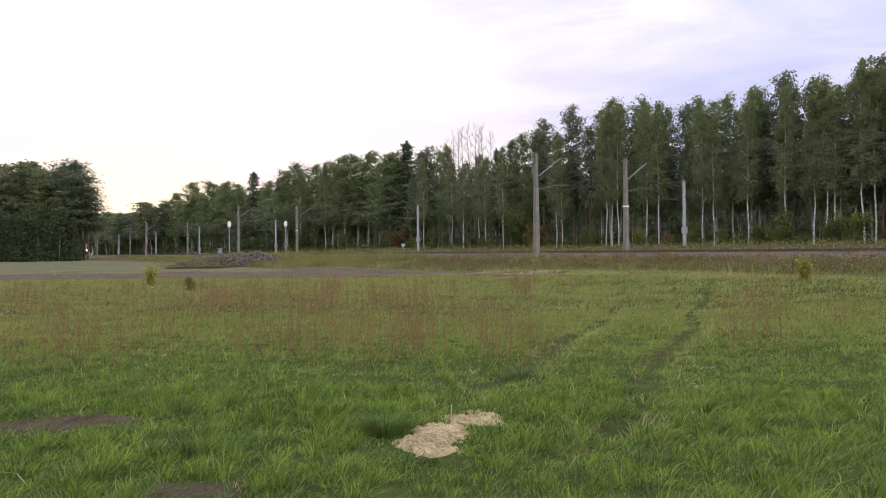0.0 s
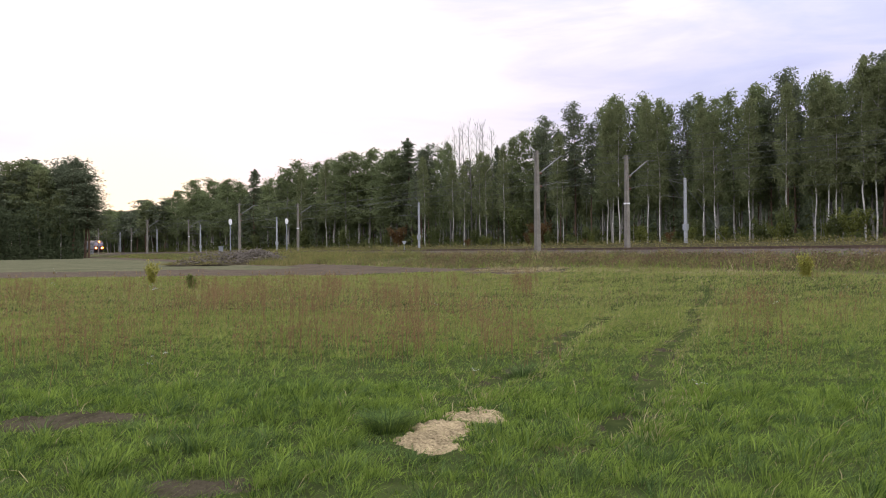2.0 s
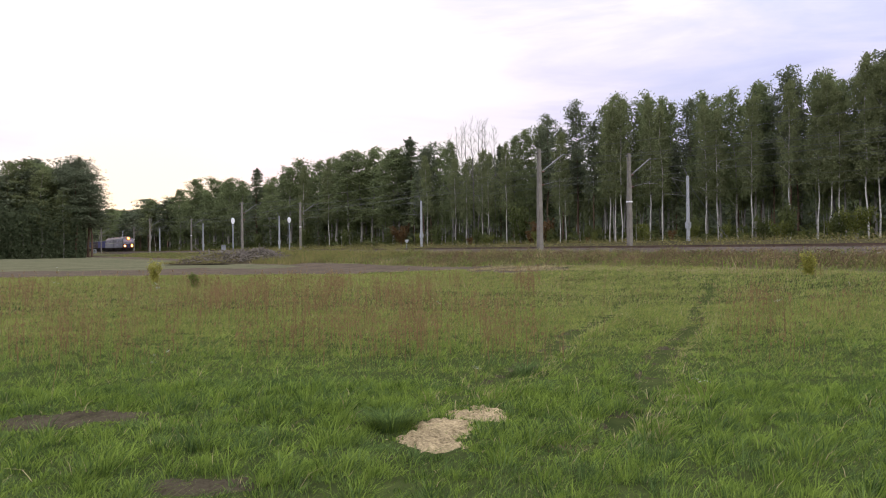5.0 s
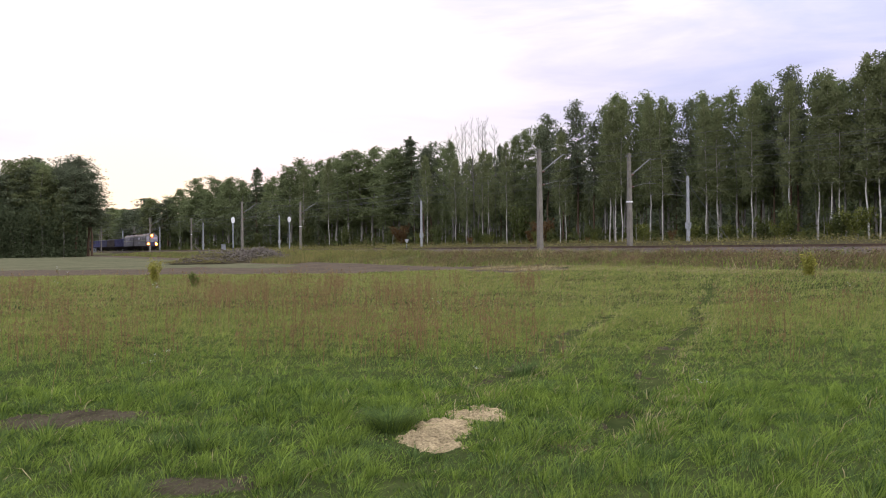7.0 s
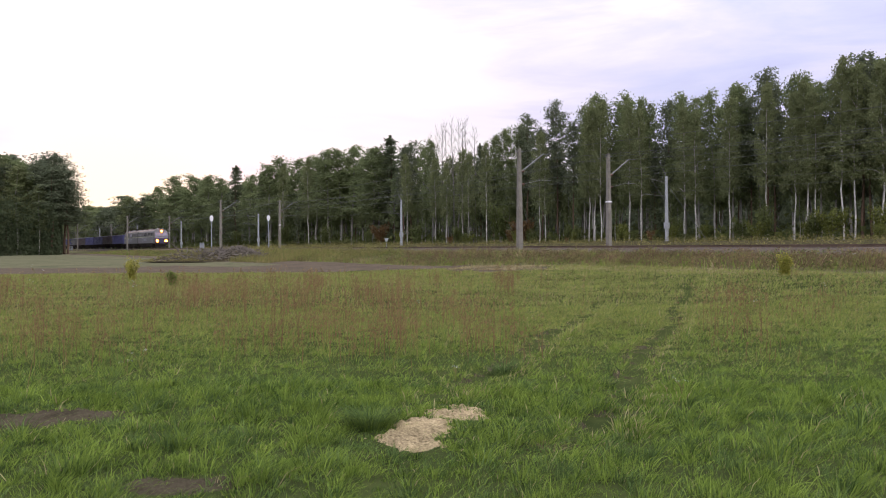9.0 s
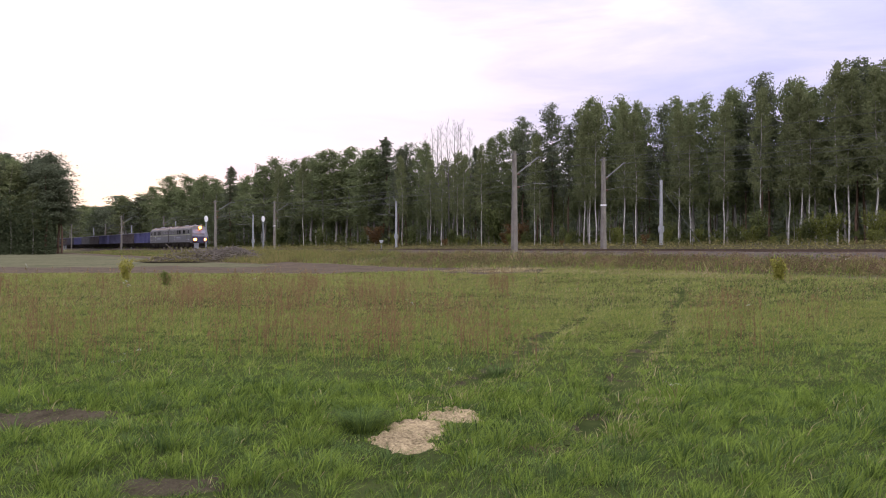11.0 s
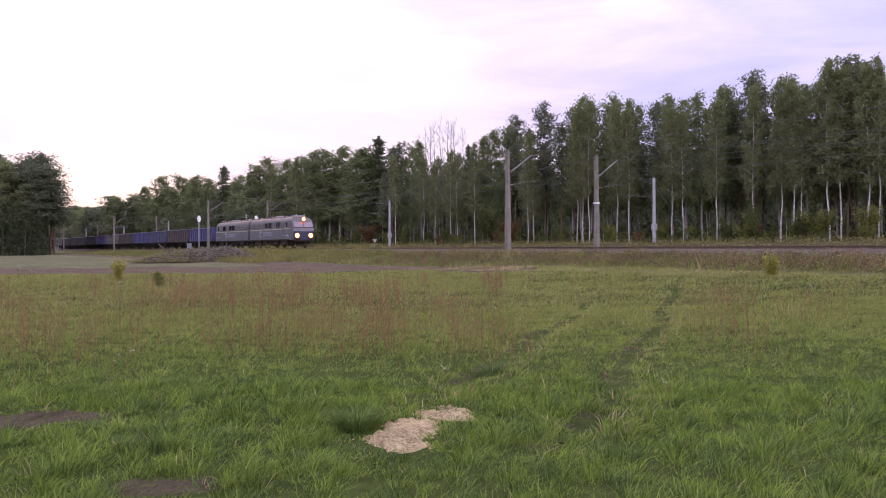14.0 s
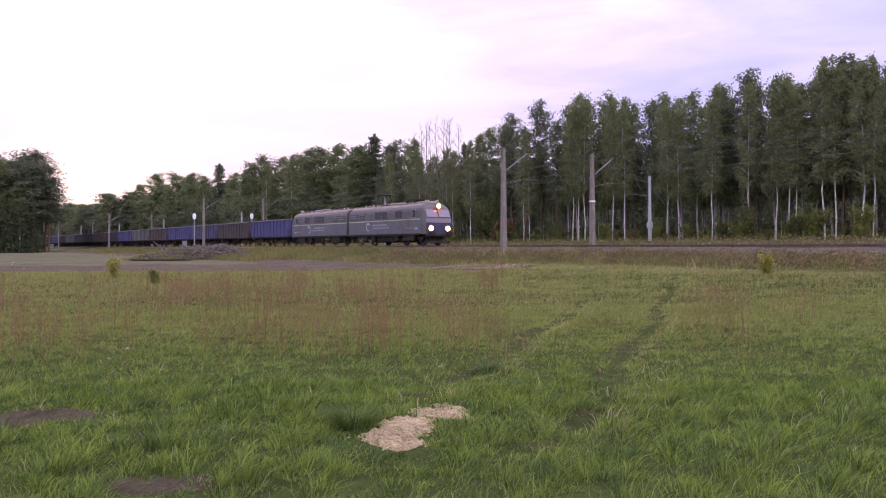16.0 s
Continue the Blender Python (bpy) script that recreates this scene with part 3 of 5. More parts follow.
def grow(kind, seed, leaves=4300, big=1.0):
    """Tubes of trunk and limbs, leaf centres and sizes for one tree, 20 m tall."""
    r = np.random.RandomState(seed)
    H = REF
    bend = r.normal(0, 0.16, (7, 2)).cumsum(0) * {"birch": 0.9, "aspen": 0.8}.get(kind, 0.5)
    zs = np.linspace(0, H * 0.97, 8)
    trunk = np.column_stack([np.r_[0, bend[:, 0]], np.r_[0, bend[:, 1]], zs])
    trunk[0, 2] = -0.5
    r0 = {"birch": 0.13, "aspen": 0.16, "pine": 0.15, "spruce": 0.15, "bare": 0.13}[kind]
    tubes = [(trunk, np.linspace(r0, 0.02, 8))]

    def on_trunk(z):
        return np.array([np.interp(z, zs, trunk[:, 0]), np.interp(z, zs, trunk[:, 1]), z])

    low = {"birch": 0.36, "aspen": 0.28, "pine": 0.40, "spruce": 0.08, "bare": 0.45}[kind]
    n_limb = {"birch": 34, "aspen": 36, "pine": 26, "spruce": 54, "bare": 15}[kind]
    spread = {"birch": 2.5, "aspen": 2.9, "pine": 2.6, "spruce": 3.0, "bare": 1.9}[kind]
    pts, size = [], []
    turn = r.uniform(0, 6.28)
    for i in range(n_limb):
        f = low + (0.985 - low) * (i + r.uniform(0, 0.9)) / n_limb
        g = (f - low) / (1 - low)
        a = turn + i * 2.4 + r.normal(0, 0.35)
        if kind == "spruce":
            reach, lift = spread * (1.02 - g) ** 0.95 * r.uniform(0.75, 1.1), -0.22
        elif kind == "pine":
            reach, lift = spread * (0.55 + 0.9 * g) * (1.03 - g) ** 0.6 * r.uniform(0.45, 1.25), 0.05 + 0.6 * g
        elif kind == "bare":
            reach, lift = spread * (1.15 - g) * r.uniform(0.5, 1.0), 1.3
        else:
            reach, lift = spread * 1.35 * (g + 0.16) ** 0.5 * (1.02 - g) ** 0.75 * r.uniform(0.5, 1.15), 0.7 + 0.9 * g
        p0 = on_trunk(max(f * H - max(lift, 0) * reach * 0.85, low * H * 0.8) if kind != "bare" else f * H)
        out = np.array([math.cos(a), math.sin(a), 0])
        across = np.array([-math.sin(a), math.cos(a), 0])
        p1 = p0 + out * reach * 0.5 + np.array([0, 0, lift * reach * 0.55])
        p2 = p0 + out * reach + np.array([0, 0, lift * reach * (0.9 if kind != "birch" else 0.7)])
        p2[2] = min(p2[2], H - 0.2 * reach)
        rr = 0.04 * (1.1 - g) + 0.010
        if kind == "bare" or i % (2 if leaves > 2700 else 4) == 0:
            tubes.append((np.array([p0, p1, p2]), np.array([rr, rr * 0.6, 0.008])))
        if kind == "bare":
            for k in range(7):
                q0 = p0 + (p2 - p0) * r.uniform(0.3, 0.95)
                q1 = q0 + np.array([r.normal(0, 0.35), r.normal(0, 0.35), r.uniform(0.5, 1.3)])
                tubes.append((np.array([q0, (q0 + q1) / 2 + r.normal(0, 0.05, 3), q1]), np.array([0.009, 0.007, 0.004])))
            continue

        def along(t):
            return np.where(t[:, None] < 0.5, p0 + (p1 - p0) * (t[:, None] * 2), p1 + (p2 - p1) * (t[:, None] * 2 - 1))

        m = int(leaves / n_limb)
        if kind == "spruce":
            off = np.clip(r.normal(0, 1, (m, 3)), -1.6, 1.6) * [0.26, 0.26, 0.10]
            off[:, 2] -= np.abs(r.normal(0, 0.28, m))
            pts.append(along(r.uniform(0.1, 1.05, m)) + off)
        elif kind == "pine":
            # needles in flat tufts towards the ends of the limbs
            tufts = 7
            heart = along(r.uniform(0.30, 1.08, tufts)) + r.normal(0, 0.40, (tufts, 3)) * [1, 1, 0.6]
            wide = r.uniform(0.30, 0.62, tufts)
            k = r.randint(0, tufts, m)
            pts.append(heart[k] + np.clip(r.normal(0, 1, (m, 3)), -1.7, 1.7) * np.array([1, 1, 0.6]) * wide[k][:, None])
        else:
            # leafy twigs: hanging on a birch, rising on other leafy trees
            twigs = 9
            start = along(r.uniform(0.25, 1.0, twigs))
            ln = r.uniform(0.5, 1.5, twigs) * (1.15 - 0.55 * g)
            tilt = r.uniform(-1.0, 0.25, twigs) if kind == "birch" else r.uniform(-0.25, 1.0, twigs)
            way = out * r.uniform(0.0, 0.8, twigs)[:, None] + across * r.normal(0, 0.6, twigs)[:, None] + np.array([0, 0, 1]) * tilt[:, None]
            k = r.randint(0, twigs, m)
            pts.append(start[k] + way[k] * (ln[k] * r.uniform(0, 1.05, m))[:, None] + np.clip(r.normal(0, 1, (m, 3)), -1.8, 1.8) * 0.30)
        size.append(r.uniform(0.16, 0.36, m) * big)
    if kind != "bare":
        m = leaves // 16
        z = H * r.uniform(0.84, 1.0, m)
        w = (H - z) * (0.15 if kind == "spruce" else 0.22) + 0.05
        p = np.array([on_trunk(min(q, H * 0.97)) for q in z])
        p[:, 2] = z
        pts.append(p + np.clip(r.normal(0, 1, (m, 3)), -1.5, 1.5) * np.column_stack([w, w, w * 0.3]))
        size.append(r.uniform(0.13, 0.28, m) * big)
    return tubes, (np.concatenate(pts) if pts else None), (np.concatenate(size) if size else None), r


KINDS = {
    "birch": ("birch_tree", M_BIRCHBARK, M_LEAF_BIRCH, 0.55, 0.0),
    "aspen": ("aspen_tree", M_GREYBARK, M_LEAF_ASPEN, 0.2, 0.0),
    "pine": ("pine_tree", M_PINEBARK, M_LEAF_PINE, 0.0, 0.3),
    "spruce": ("spruce_tree", M_PINEBARK, M_LEAF_SPRUCE, 0.35, 0.4),
    "bare": ("bare_tree", M_TWIG, None, 0.0, 0.0),
}
LABELS = {
    "birch": "tall birch with a white trunk and hanging green crown",
    "aspen": "tall leafy deciduous tree with grey trunk and dense crown",
    "pine": "tall dark Scots pine with a bare lower trunk",
    "spruce": "narrow dark green spruce with a pointed top",
    "bare": "leafless tall tree with thin upright twigs",
}
protos = {}


def plant(kind, variant, x, y, tall, wide=1.0, group="trees of the wood"):
    key = (kind, variant)
    name, bark, leaf, droop, flat = KINDS[kind]
    place = pose(x, y, height(x, y), 0, 0, random.uniform(0, 360)) @ Matrix.Diagonal((tall / REF * wide, tall / REF * wide, tall / REF, 1))
    if key not in protos:
        t = thing(name, LABELS[kind], "tree", group)
        tubes, pts, size, r = grow(kind, sum(map(ord, kind)) * 10 + variant, 5600 if variant < 3 else 1000 if variant < 5 else 2300, 0.64 if variant < 3 else 1.5 if variant < 5 else 0.95)
        new("trunk", tubes_mesh("trunk", tubes, bark, 5 if variant < 3 else 3)).parent = t
        if leaf:
            new("crown", leaves_mesh("crown", r, pts, size, droop, leaf, flat)).parent = t
        protos[key] = t
        t.matrix_basis = place
        return t
    ob = copy_thing(protos[key], Matrix())
    ob.matrix_basis = place
    return tagged(ob, group=group)


# the skyline trees of the wood: metres along the edge, metres into it, height
FRONT = {
    "aspen": ((-214.2, 11.0, 17.4), (-206.9, 12.2, 19.2), (-194.9, 13.4, 21.6), (-175.8, 11.6, 20.5), (-166.1, 12.8, 19.5), (-151.8, 11.0, 17.8), (-137.8, 12.2, 17.8), (-90.2, 13.4, 20.2), (-79.3, 11.6, 18.4), (-78.1, 12.8, 18.8), (-42.4, 11.0, 17.1), (-41.1, 12.2, 18.2), (-39.7, 13.4, 18.7), (-21.6, 11.6, 20.5), (-20.9, 12.8, 19.9), (-15.0, 11.0, 19.9), (-13.9, 12.2, 19.2), (-13.1, 13.4, 18.5)),
    "spruce": ((-266.7, 11.0, 13.6), (-249.4, 12.2, 14.4), (-233.8, 13.4, 15.9), (-144.8, 11.6, 20.6), (-133.1, 12.8, 18.1), (-74.5, 13.4, 20.8), (-46.6, 11.6, 16.5)),
    "leafy": ((-94.9, 11.0, 19.7), (-93.0, 12.2, 19.7), (-123.0, 11.0, 19.0), (-118.1, 12.2, 20.4), (-113.4, 13.4, 19.6), (-102.1, 11.6, 19.0), (-65.0, 12.8, 18.0), (-59.0, 11.0, 18.1), (-24.1, 12.2, 19.5), (-18.9, 13.4, 19.6), (-6.3, 11.6, 18.6), (-5.1, 12.8, 18.0), (-1.4, 11.0, 18.1), (0.1, 12.2, 18.8), (0.4, 13.4, 18.6), (8.3, 11.6, 18.5), (9.3, 12.8, 18.5), (11.9, 11.0, 17.1), (13.1, 12.2, 17.6), (14.0, 13.4, 18.5), (18.1, 11.6, 18.3), (18.9, 12.8, 17.9), (21.1, 11.0, 17.8)),
    "pine": ((-67.8, 11.0, 17.8), (-67.1, 12.2, 18.6), (-37.1, 13.4, 19.8), (-32.1, 11.6, 17.5), (-30.0, 12.8, 20.8), (-25.1, 11.0, 17.2), (-9.4, 12.2, 18.4), (1.9, 13.4, 17.0), (4.9, 11.6, 19.7), (5.2, 12.8, 18.4), (16.3, 11.0, 19.1), (16.7, 12.2, 19.4), (21.1, 13.4, 18.4)),
    "bare": ((-59.0, 11.0, 19.3), (-59.5, 12.2, 20.4), (-59.5, 13.4, 21.1), (-55.4, 11.6, 20.9), (-55.4, 12.8, 21.3), (-51.7, 11.0, 20.9), (-51.8, 12.2, 20.7), (-52.1, 13.4, 20.6), (-48.4, 11.6, 19.4)),
}
SKY_A = [-420, -320, -267.0, -234.0, -207.0, -176.0, -152.0, -138.0, -123.0, -113.0, -95.0, -90.0, -78.0, -68.0, -65.0, -59.0, -59.0, -55.0, -52.0, -48.0, -42.0, -40.0, -32.0, -25.0, -22.0, -19.0, -14.0, -9.0, -5.0, 0.0, 2.0, 5.0, 9.0, 13.0, 16.0, 18.0, 21.0]
SKY_H = [20.0, 16.0, 13.6, 15.9, 19.2, 20.5, 17.8, 17.8, 19.0, 19.6, 19.7, 20.2, 18.8, 17.8, 18.0, 17.6, 17.4, 17.0, 16.8, 16.8, 17.1, 18.7, 17.5, 17.2, 20.5, 19.6, 19.2, 18.4, 18.0, 18.8, 17.0, 18.4, 18.5, 17.6, 19.1, 18.3, 18.4]


# slender white trunks at the wood's edge: metres along it, share of the skyline's height
BIRCHES = ((-111.4, 0.92), (-99.6, 0.95), (-63.1, 0.9), (-54.8, 0.86), (-51.6, 0.8), (-47.5, 0.92), (-45.8, 0.88), (-41.3, 0.9), (-29.4, 0.94), (-28.2, 0.7), (-19.8, 0.9), (-18.6, 0.96), (-17.5, 0.98), (-12.8, 0.97), (-10.7, 0.93), (-4.1, 0.92), (-2.4, 0.86), (2.2, 0.98), (7.0, 0.96), (10.2, 0.88), (11.8, 0.97), (12.6, 0.9), (15.7, 1.0), (16.8, 0.97), (19.6, 0.98), (20.6, 1.0), (24.5, 0.97))


def skyline(a):
    return float(np.interp(a, SKY_A, SKY_H))


def build_wood():
    count = 0
    for kind, rows in FRONT.items():
        for i, (a, b, h) in enumerate(rows):
            plant("aspen" if kind == "leafy" else kind, i % 3, *wood(a, b), h, random.uniform(0.85, 1.1) * (2.1 if a < -85 and kind != "spruce" else 2.0 if a < -70 else 1.1))
    for i, (a, share) in enumerate(BIRCHES):
        plant("birch", i % 3, *wood(a, 8.5), skyline(a) * share, random.uniform(0.75, 0.95))
    r = random.Random(5)
    # the depth of the wood behind and between them
    for b0, gap, low in ((12.5, 4.6, 0.62), (17, 4.4, 0.70), (23, 4.4, 0.76), (30, 7.5, 0.80), (39, 9.0, 0.80)):
        a = -340.0 - b0
        while a < 48 + b0 * 0.6:
            a += gap * r.uniform(0.6, 1.4) * (1.5 if a < -150 else 1.0)
            h = skyline(a) * low * r.uniform(0.85, 1.12)
            kind = r.choice(("birch", "pine", "pine", "aspen", "aspen", "spruce"))
            plant(kind, r.randrange(3, 5), *wood(a, b0 + r.uniform(-2.0, 2.0)), h, r.uniform(0.8, 1.15))


build_wood()


def fill_canopy():
    """Trees that close the canopy between the tall ones, and the far end of the wood."""
    r = random.Random(9)
    a = -215.0
    while a < 34:
        a += (4.2 if a < -85 else 3.2) * r.uniform(0.7, 1.3)
        plant(r.choice(("birch", "aspen", "aspen")), 5, *wood(a, 15.5 + r.uniform(-1, 2)), skyline(a) * r.uniform(0.82, 0.97), r.uniform(0.95, 1.25) * (2.0 if a < -85 else 1.1))
    for i in range(84):
        a = -440 + 235 * i / 84 + r.uniform(-2, 2)
        b = r.uniform(6, 26)
        plant(r.choice(("pine", "aspen", "birch")), 5, *wood(a, b), (14.0 + 0.02 * (-a - 260)) * r.uniform(0.95, 1.18) + (2.5 if a > -235 else 0), r.uniform(2.1, 2.9))


fill_canopy()

# undergrowth and far rows that close the wood
def shrub_band(name, label, material, a0, a1, b_fn, n, h_fn, size, seed, span=(0.08, 1.5)):
    r = np.random.RandomState(seed)
    a = r.uniform(a0, a1, n)
    b = b_fn(r, n)
    x = WOOD_ZERO.x + WOOD_WAY.x * a + WOOD_OUT.x * b
    y = WOOD_ZERO.y + WOOD_WAY.y * a + WOOD_OUT.y * b
    lump = np.clip(0.55 + 0.6 * wave(x, y, seed + 1, 6.0) + 0.3 * wave(x, y, seed + 2, 2.3), *span)
    z = land(x, y) + h_fn(a) * lump * r.uniform(0, 1, n) ** 0.8
    me = leaves_mesh(name, r, np.column_stack([x, y, z]), r.uniform(*size, n), 0.0, material)
    return tagged(new(name, me), label, "undergrowth", kind="stuff")


shrub_band("far_woods", "dark depth of the wood behind the trunks", M_LEAF_PINE, -420, 90, lambda r, n: 42 + r.uniform(0, 8, n), 44000, lambda a: np.interp(a, SKY_A, SKY_H) * 0.86 * np.interp(a, [-300, -200, -100], [0.9, 1.0, 1.0]), (0.6, 1.2), 71, (0.72, 1.0))
shrub_band("sapling_layer", "half-tall dark saplings inside the wood", M_LEAF_SPRUCE, -380, 80, lambda r, n: r.uniform(24, 40, n), 26000, lambda a: np.interp(a, SKY_A, SKY_H) * 0.62, (0.35, 0.9), 73, (0.5, 1.15))
shrub_band("undergrowth", "low dark green undergrowth between the trunks", M_LEAF_BUSH, -360, 70, lambda r, n: r.uniform(9, 24, n), 20000, lambda a: 2.6, (0.25, 0.6), 75)
shrub_band("edge_grass", "tall pale grass and weeds along the wood", M_BANKGRASS, -330, 70, lambda r, n: r.uniform(-16, 10, n), 60000, lambda a: 0.75, (0.05, 0.12), 79)
shrub_band("wood_depth", "dim lower growth deep in the wood", M_LEAF_SPRUCE, -130, 120, lambda r, n: r.uniform(50, 64, n), 16000, lambda a: 10.0, (0.8, 1.5), 83, (0.75, 1.0))


shrub_band("far_tree_wall", "dense green trees at the far end of the wood", M_LEAF_ASPEN, -420, -90, lambda r, n: r.uniform(13, 24, n), 20000, lambda a: np.interp(a, [-420, -267, -210, -90], [12, 11, 12, 11]), (0.3, 0.7), 77, (0.7, 1.05))

# the dense clump of pines at the field's far end
r = random.Random(11)
for i in range(58):
    u = r.uniform(-0.62, -0.432)
    d = r.uniform(198, 218) + (u + 0.40) * 60
    h = 21.8 + 1.5 * math.sin(u * 75) + r.uniform(-3.5, 1.0)
    plant(("spruce", "pine", "aspen", "pine", "pine")[i % 5], 5, u * d, d, h, r.uniform(1.6, 2.2), "pine clump beyond the field")
# the trees that show their outline at the clump's end
for kind, u, d, h, w in (("pine", -0.428, 200, 23.6, 1.9), ("pine", -0.420, 198, 20.4, 2.1), ("pine", -0.416, 197, 17.0, 2.3), ("pine", -0.434, 195, 20.5, 2.0), ("pine", -0.444, 203, 23.4, 2.0),
                         ("pine", -0.455, 201, 20.8, 1.6), ("birch", -0.474, 194, 20.5, 1.7), ("pine", -0.466, 199, 20.2, 1.5), ("birch", -0.497, 196, 23.0, 2.0), ("birch", -0.509, 197, 22.6, 1.9), ("pine", -0.487, 196, 20.6, 1.7), ("birch", -0.449, 193, 16.0, 1.4)):
    plant(kind, 0, u * d, d, h, w, "pine clump beyond the field")
rs = np.random.RandomState(14)
n = 52000
u = rs.uniform(-0.64, -0.4225, n)
d = rs.uniform(200, 222, n) + (u + 0.40) * 60
x, y = u * d, d
z = land(x, y) + rs.uniform(0, 1, n) ** 0.9 * (15.0 + 3.0 * wave(x, y, 15, 14.0)) * np.clip((-u - 0.416) / 0.016, 0.3, 1)
fu = rs.uniform(-0.64, -0.4235, 30000)
fd = rs.uniform(192, 204, 30000) + (fu + 0.40) * 60
fx, fy = fu * fd, fd
fz = land(fx, fy) + rs.uniform(0, 1, 30000) ** 1.25 * (12.0 + 4.0 * wave(fx, fy, 16, 9.0)) * np.clip((-fu - 0.420) / 0.012, 0.25, 1)
# Both fills use the darkened needle colour for shade below the crowns.
tagged(new("clump_skirt", leaves_mesh("clump_skirt", rs, np.column_stack([fx, fy, fz]), rs.uniform(0.16, 0.40, 30000), 0.3, M_LEAF_SHADED)), "low growth in front of the clump's trunks, shade in its colour", "undergrowth", kind="stuff")
tagged(new("clump_undergrowth", leaves_mesh("clump_undergrowth", rs, np.column_stack([x, y, z]), rs.uniform(0.2, 0.46, n), 0.2, M_LEAF_SHADED)), "dense lower branches and saplings of the clump, shade in their colour", "undergrowth", kind="stuff")


# ---- bushes at the wood's edge ----
def build_bush(name, label, material, seed, leaves=1600):
    t = thing(name, label, "bush", "bushes along the wood")
    r = np.random.RandomState(seed)
    tubes, pts = [], []
    for i in range(9):
        a, rise = r.uniform(0, 6.28), r.uniform(0.6, 1.0)
        tip = np.array([math.cos(a) * r.uniform(0.1, 0.5), math.sin(a) * r.uniform(0.1, 0.5), rise])
        mid = tip * [0.35, 0.35, 0.5]
        tubes.append((np.array([[0, 0, -0.05], mid, tip]), np.array([0.012, 0.008, 0.003])))
        m = leaves // 9
        k = r.uniform(0.25, 1.05, m)[:, None]
        pts.append(np.where(k < 0.5, mid * k * 2, mid + (tip - mid) * (k * 2 - 1)) + r.normal(0, 0.09, (m, 3)))
    pts = np.concatenate(pts)
    pts[:, 2] = np.abs(pts[:, 2])
    new("woody_base", tubes_mesh("woody_base", tubes, M_GREYBARK, 4)).parent = t
    new("foliage", leaves_mesh("foliage", r, pts, r.uniform(0.028, 0.065, len(pts)), 0.1, material)).parent = t
    return t


BUSHES = {
    "green": (build_bush("green_bush", "leafy dark green bush below the trees", M_LEAF_BUSH, 4), ((-35.7, 6.5, 5.6), (-58, 7, 3.2), (-47, 7, 2.6), (-90, 7, 3.5), (8.5, 5.5, 3.6), (-22, 7, 2.2), (-3.5, 6, 2.6), (-110, 8, 4.0), (-75, 8, 2.5), (-30, 7, 2.0), (14.5, 5, 2.6), (4, 7.5, 2.4), (-135, 8, 3.5))),
    "yellow": (build_bush("yellow_green_bush", "yellow-green young bush with thin shoots", M_LEAF_YELLOW, 5), ((16.6, 4.5, 3.0), (8.3, 4.5, 2.0), (1.3, 5, 1.8), (-10.5, 4.5, 2.3), (-62, 6, 2.2), (-30.5, 5, 1.8), (21.3, 5, 3.2), (13.5, 5.5, 1.8), (-2.0, 3.5, 1.7))),
    "rust": (build_bush("rusty_bush", "small bush with rust-brown autumn leaves", M_LEAF_RUST, 6), ((-31.8, 7.5, 3.4), (-33.5, 6.8, 2.2), (-71.0, 8, 3.6), (-6, 4.5, 1.4))),
}
low = random.Random(31)
for proto, rows in BUSHES.values():
    small = tuple((low.uniform(-70, 24), low.uniform(0.5, 4.5), low.uniform(0.7, 1.5)) for i in range(9))
    for i, (a, b, h) in enumerate(rows + (small if proto.name.startswith(("green", "yellow")) else small[:2])):
        ob = proto if i == 0 else copy_thing(proto, Matrix())
        x, y = wood(a, b)
        w = h * random.uniform(0.8, 1.1)
        ob.matrix_basis = pose(x, y, height(x, y), 0, 0, random.uniform(0, 360)) @ Matrix.Diagonal((w, w, h, 1))


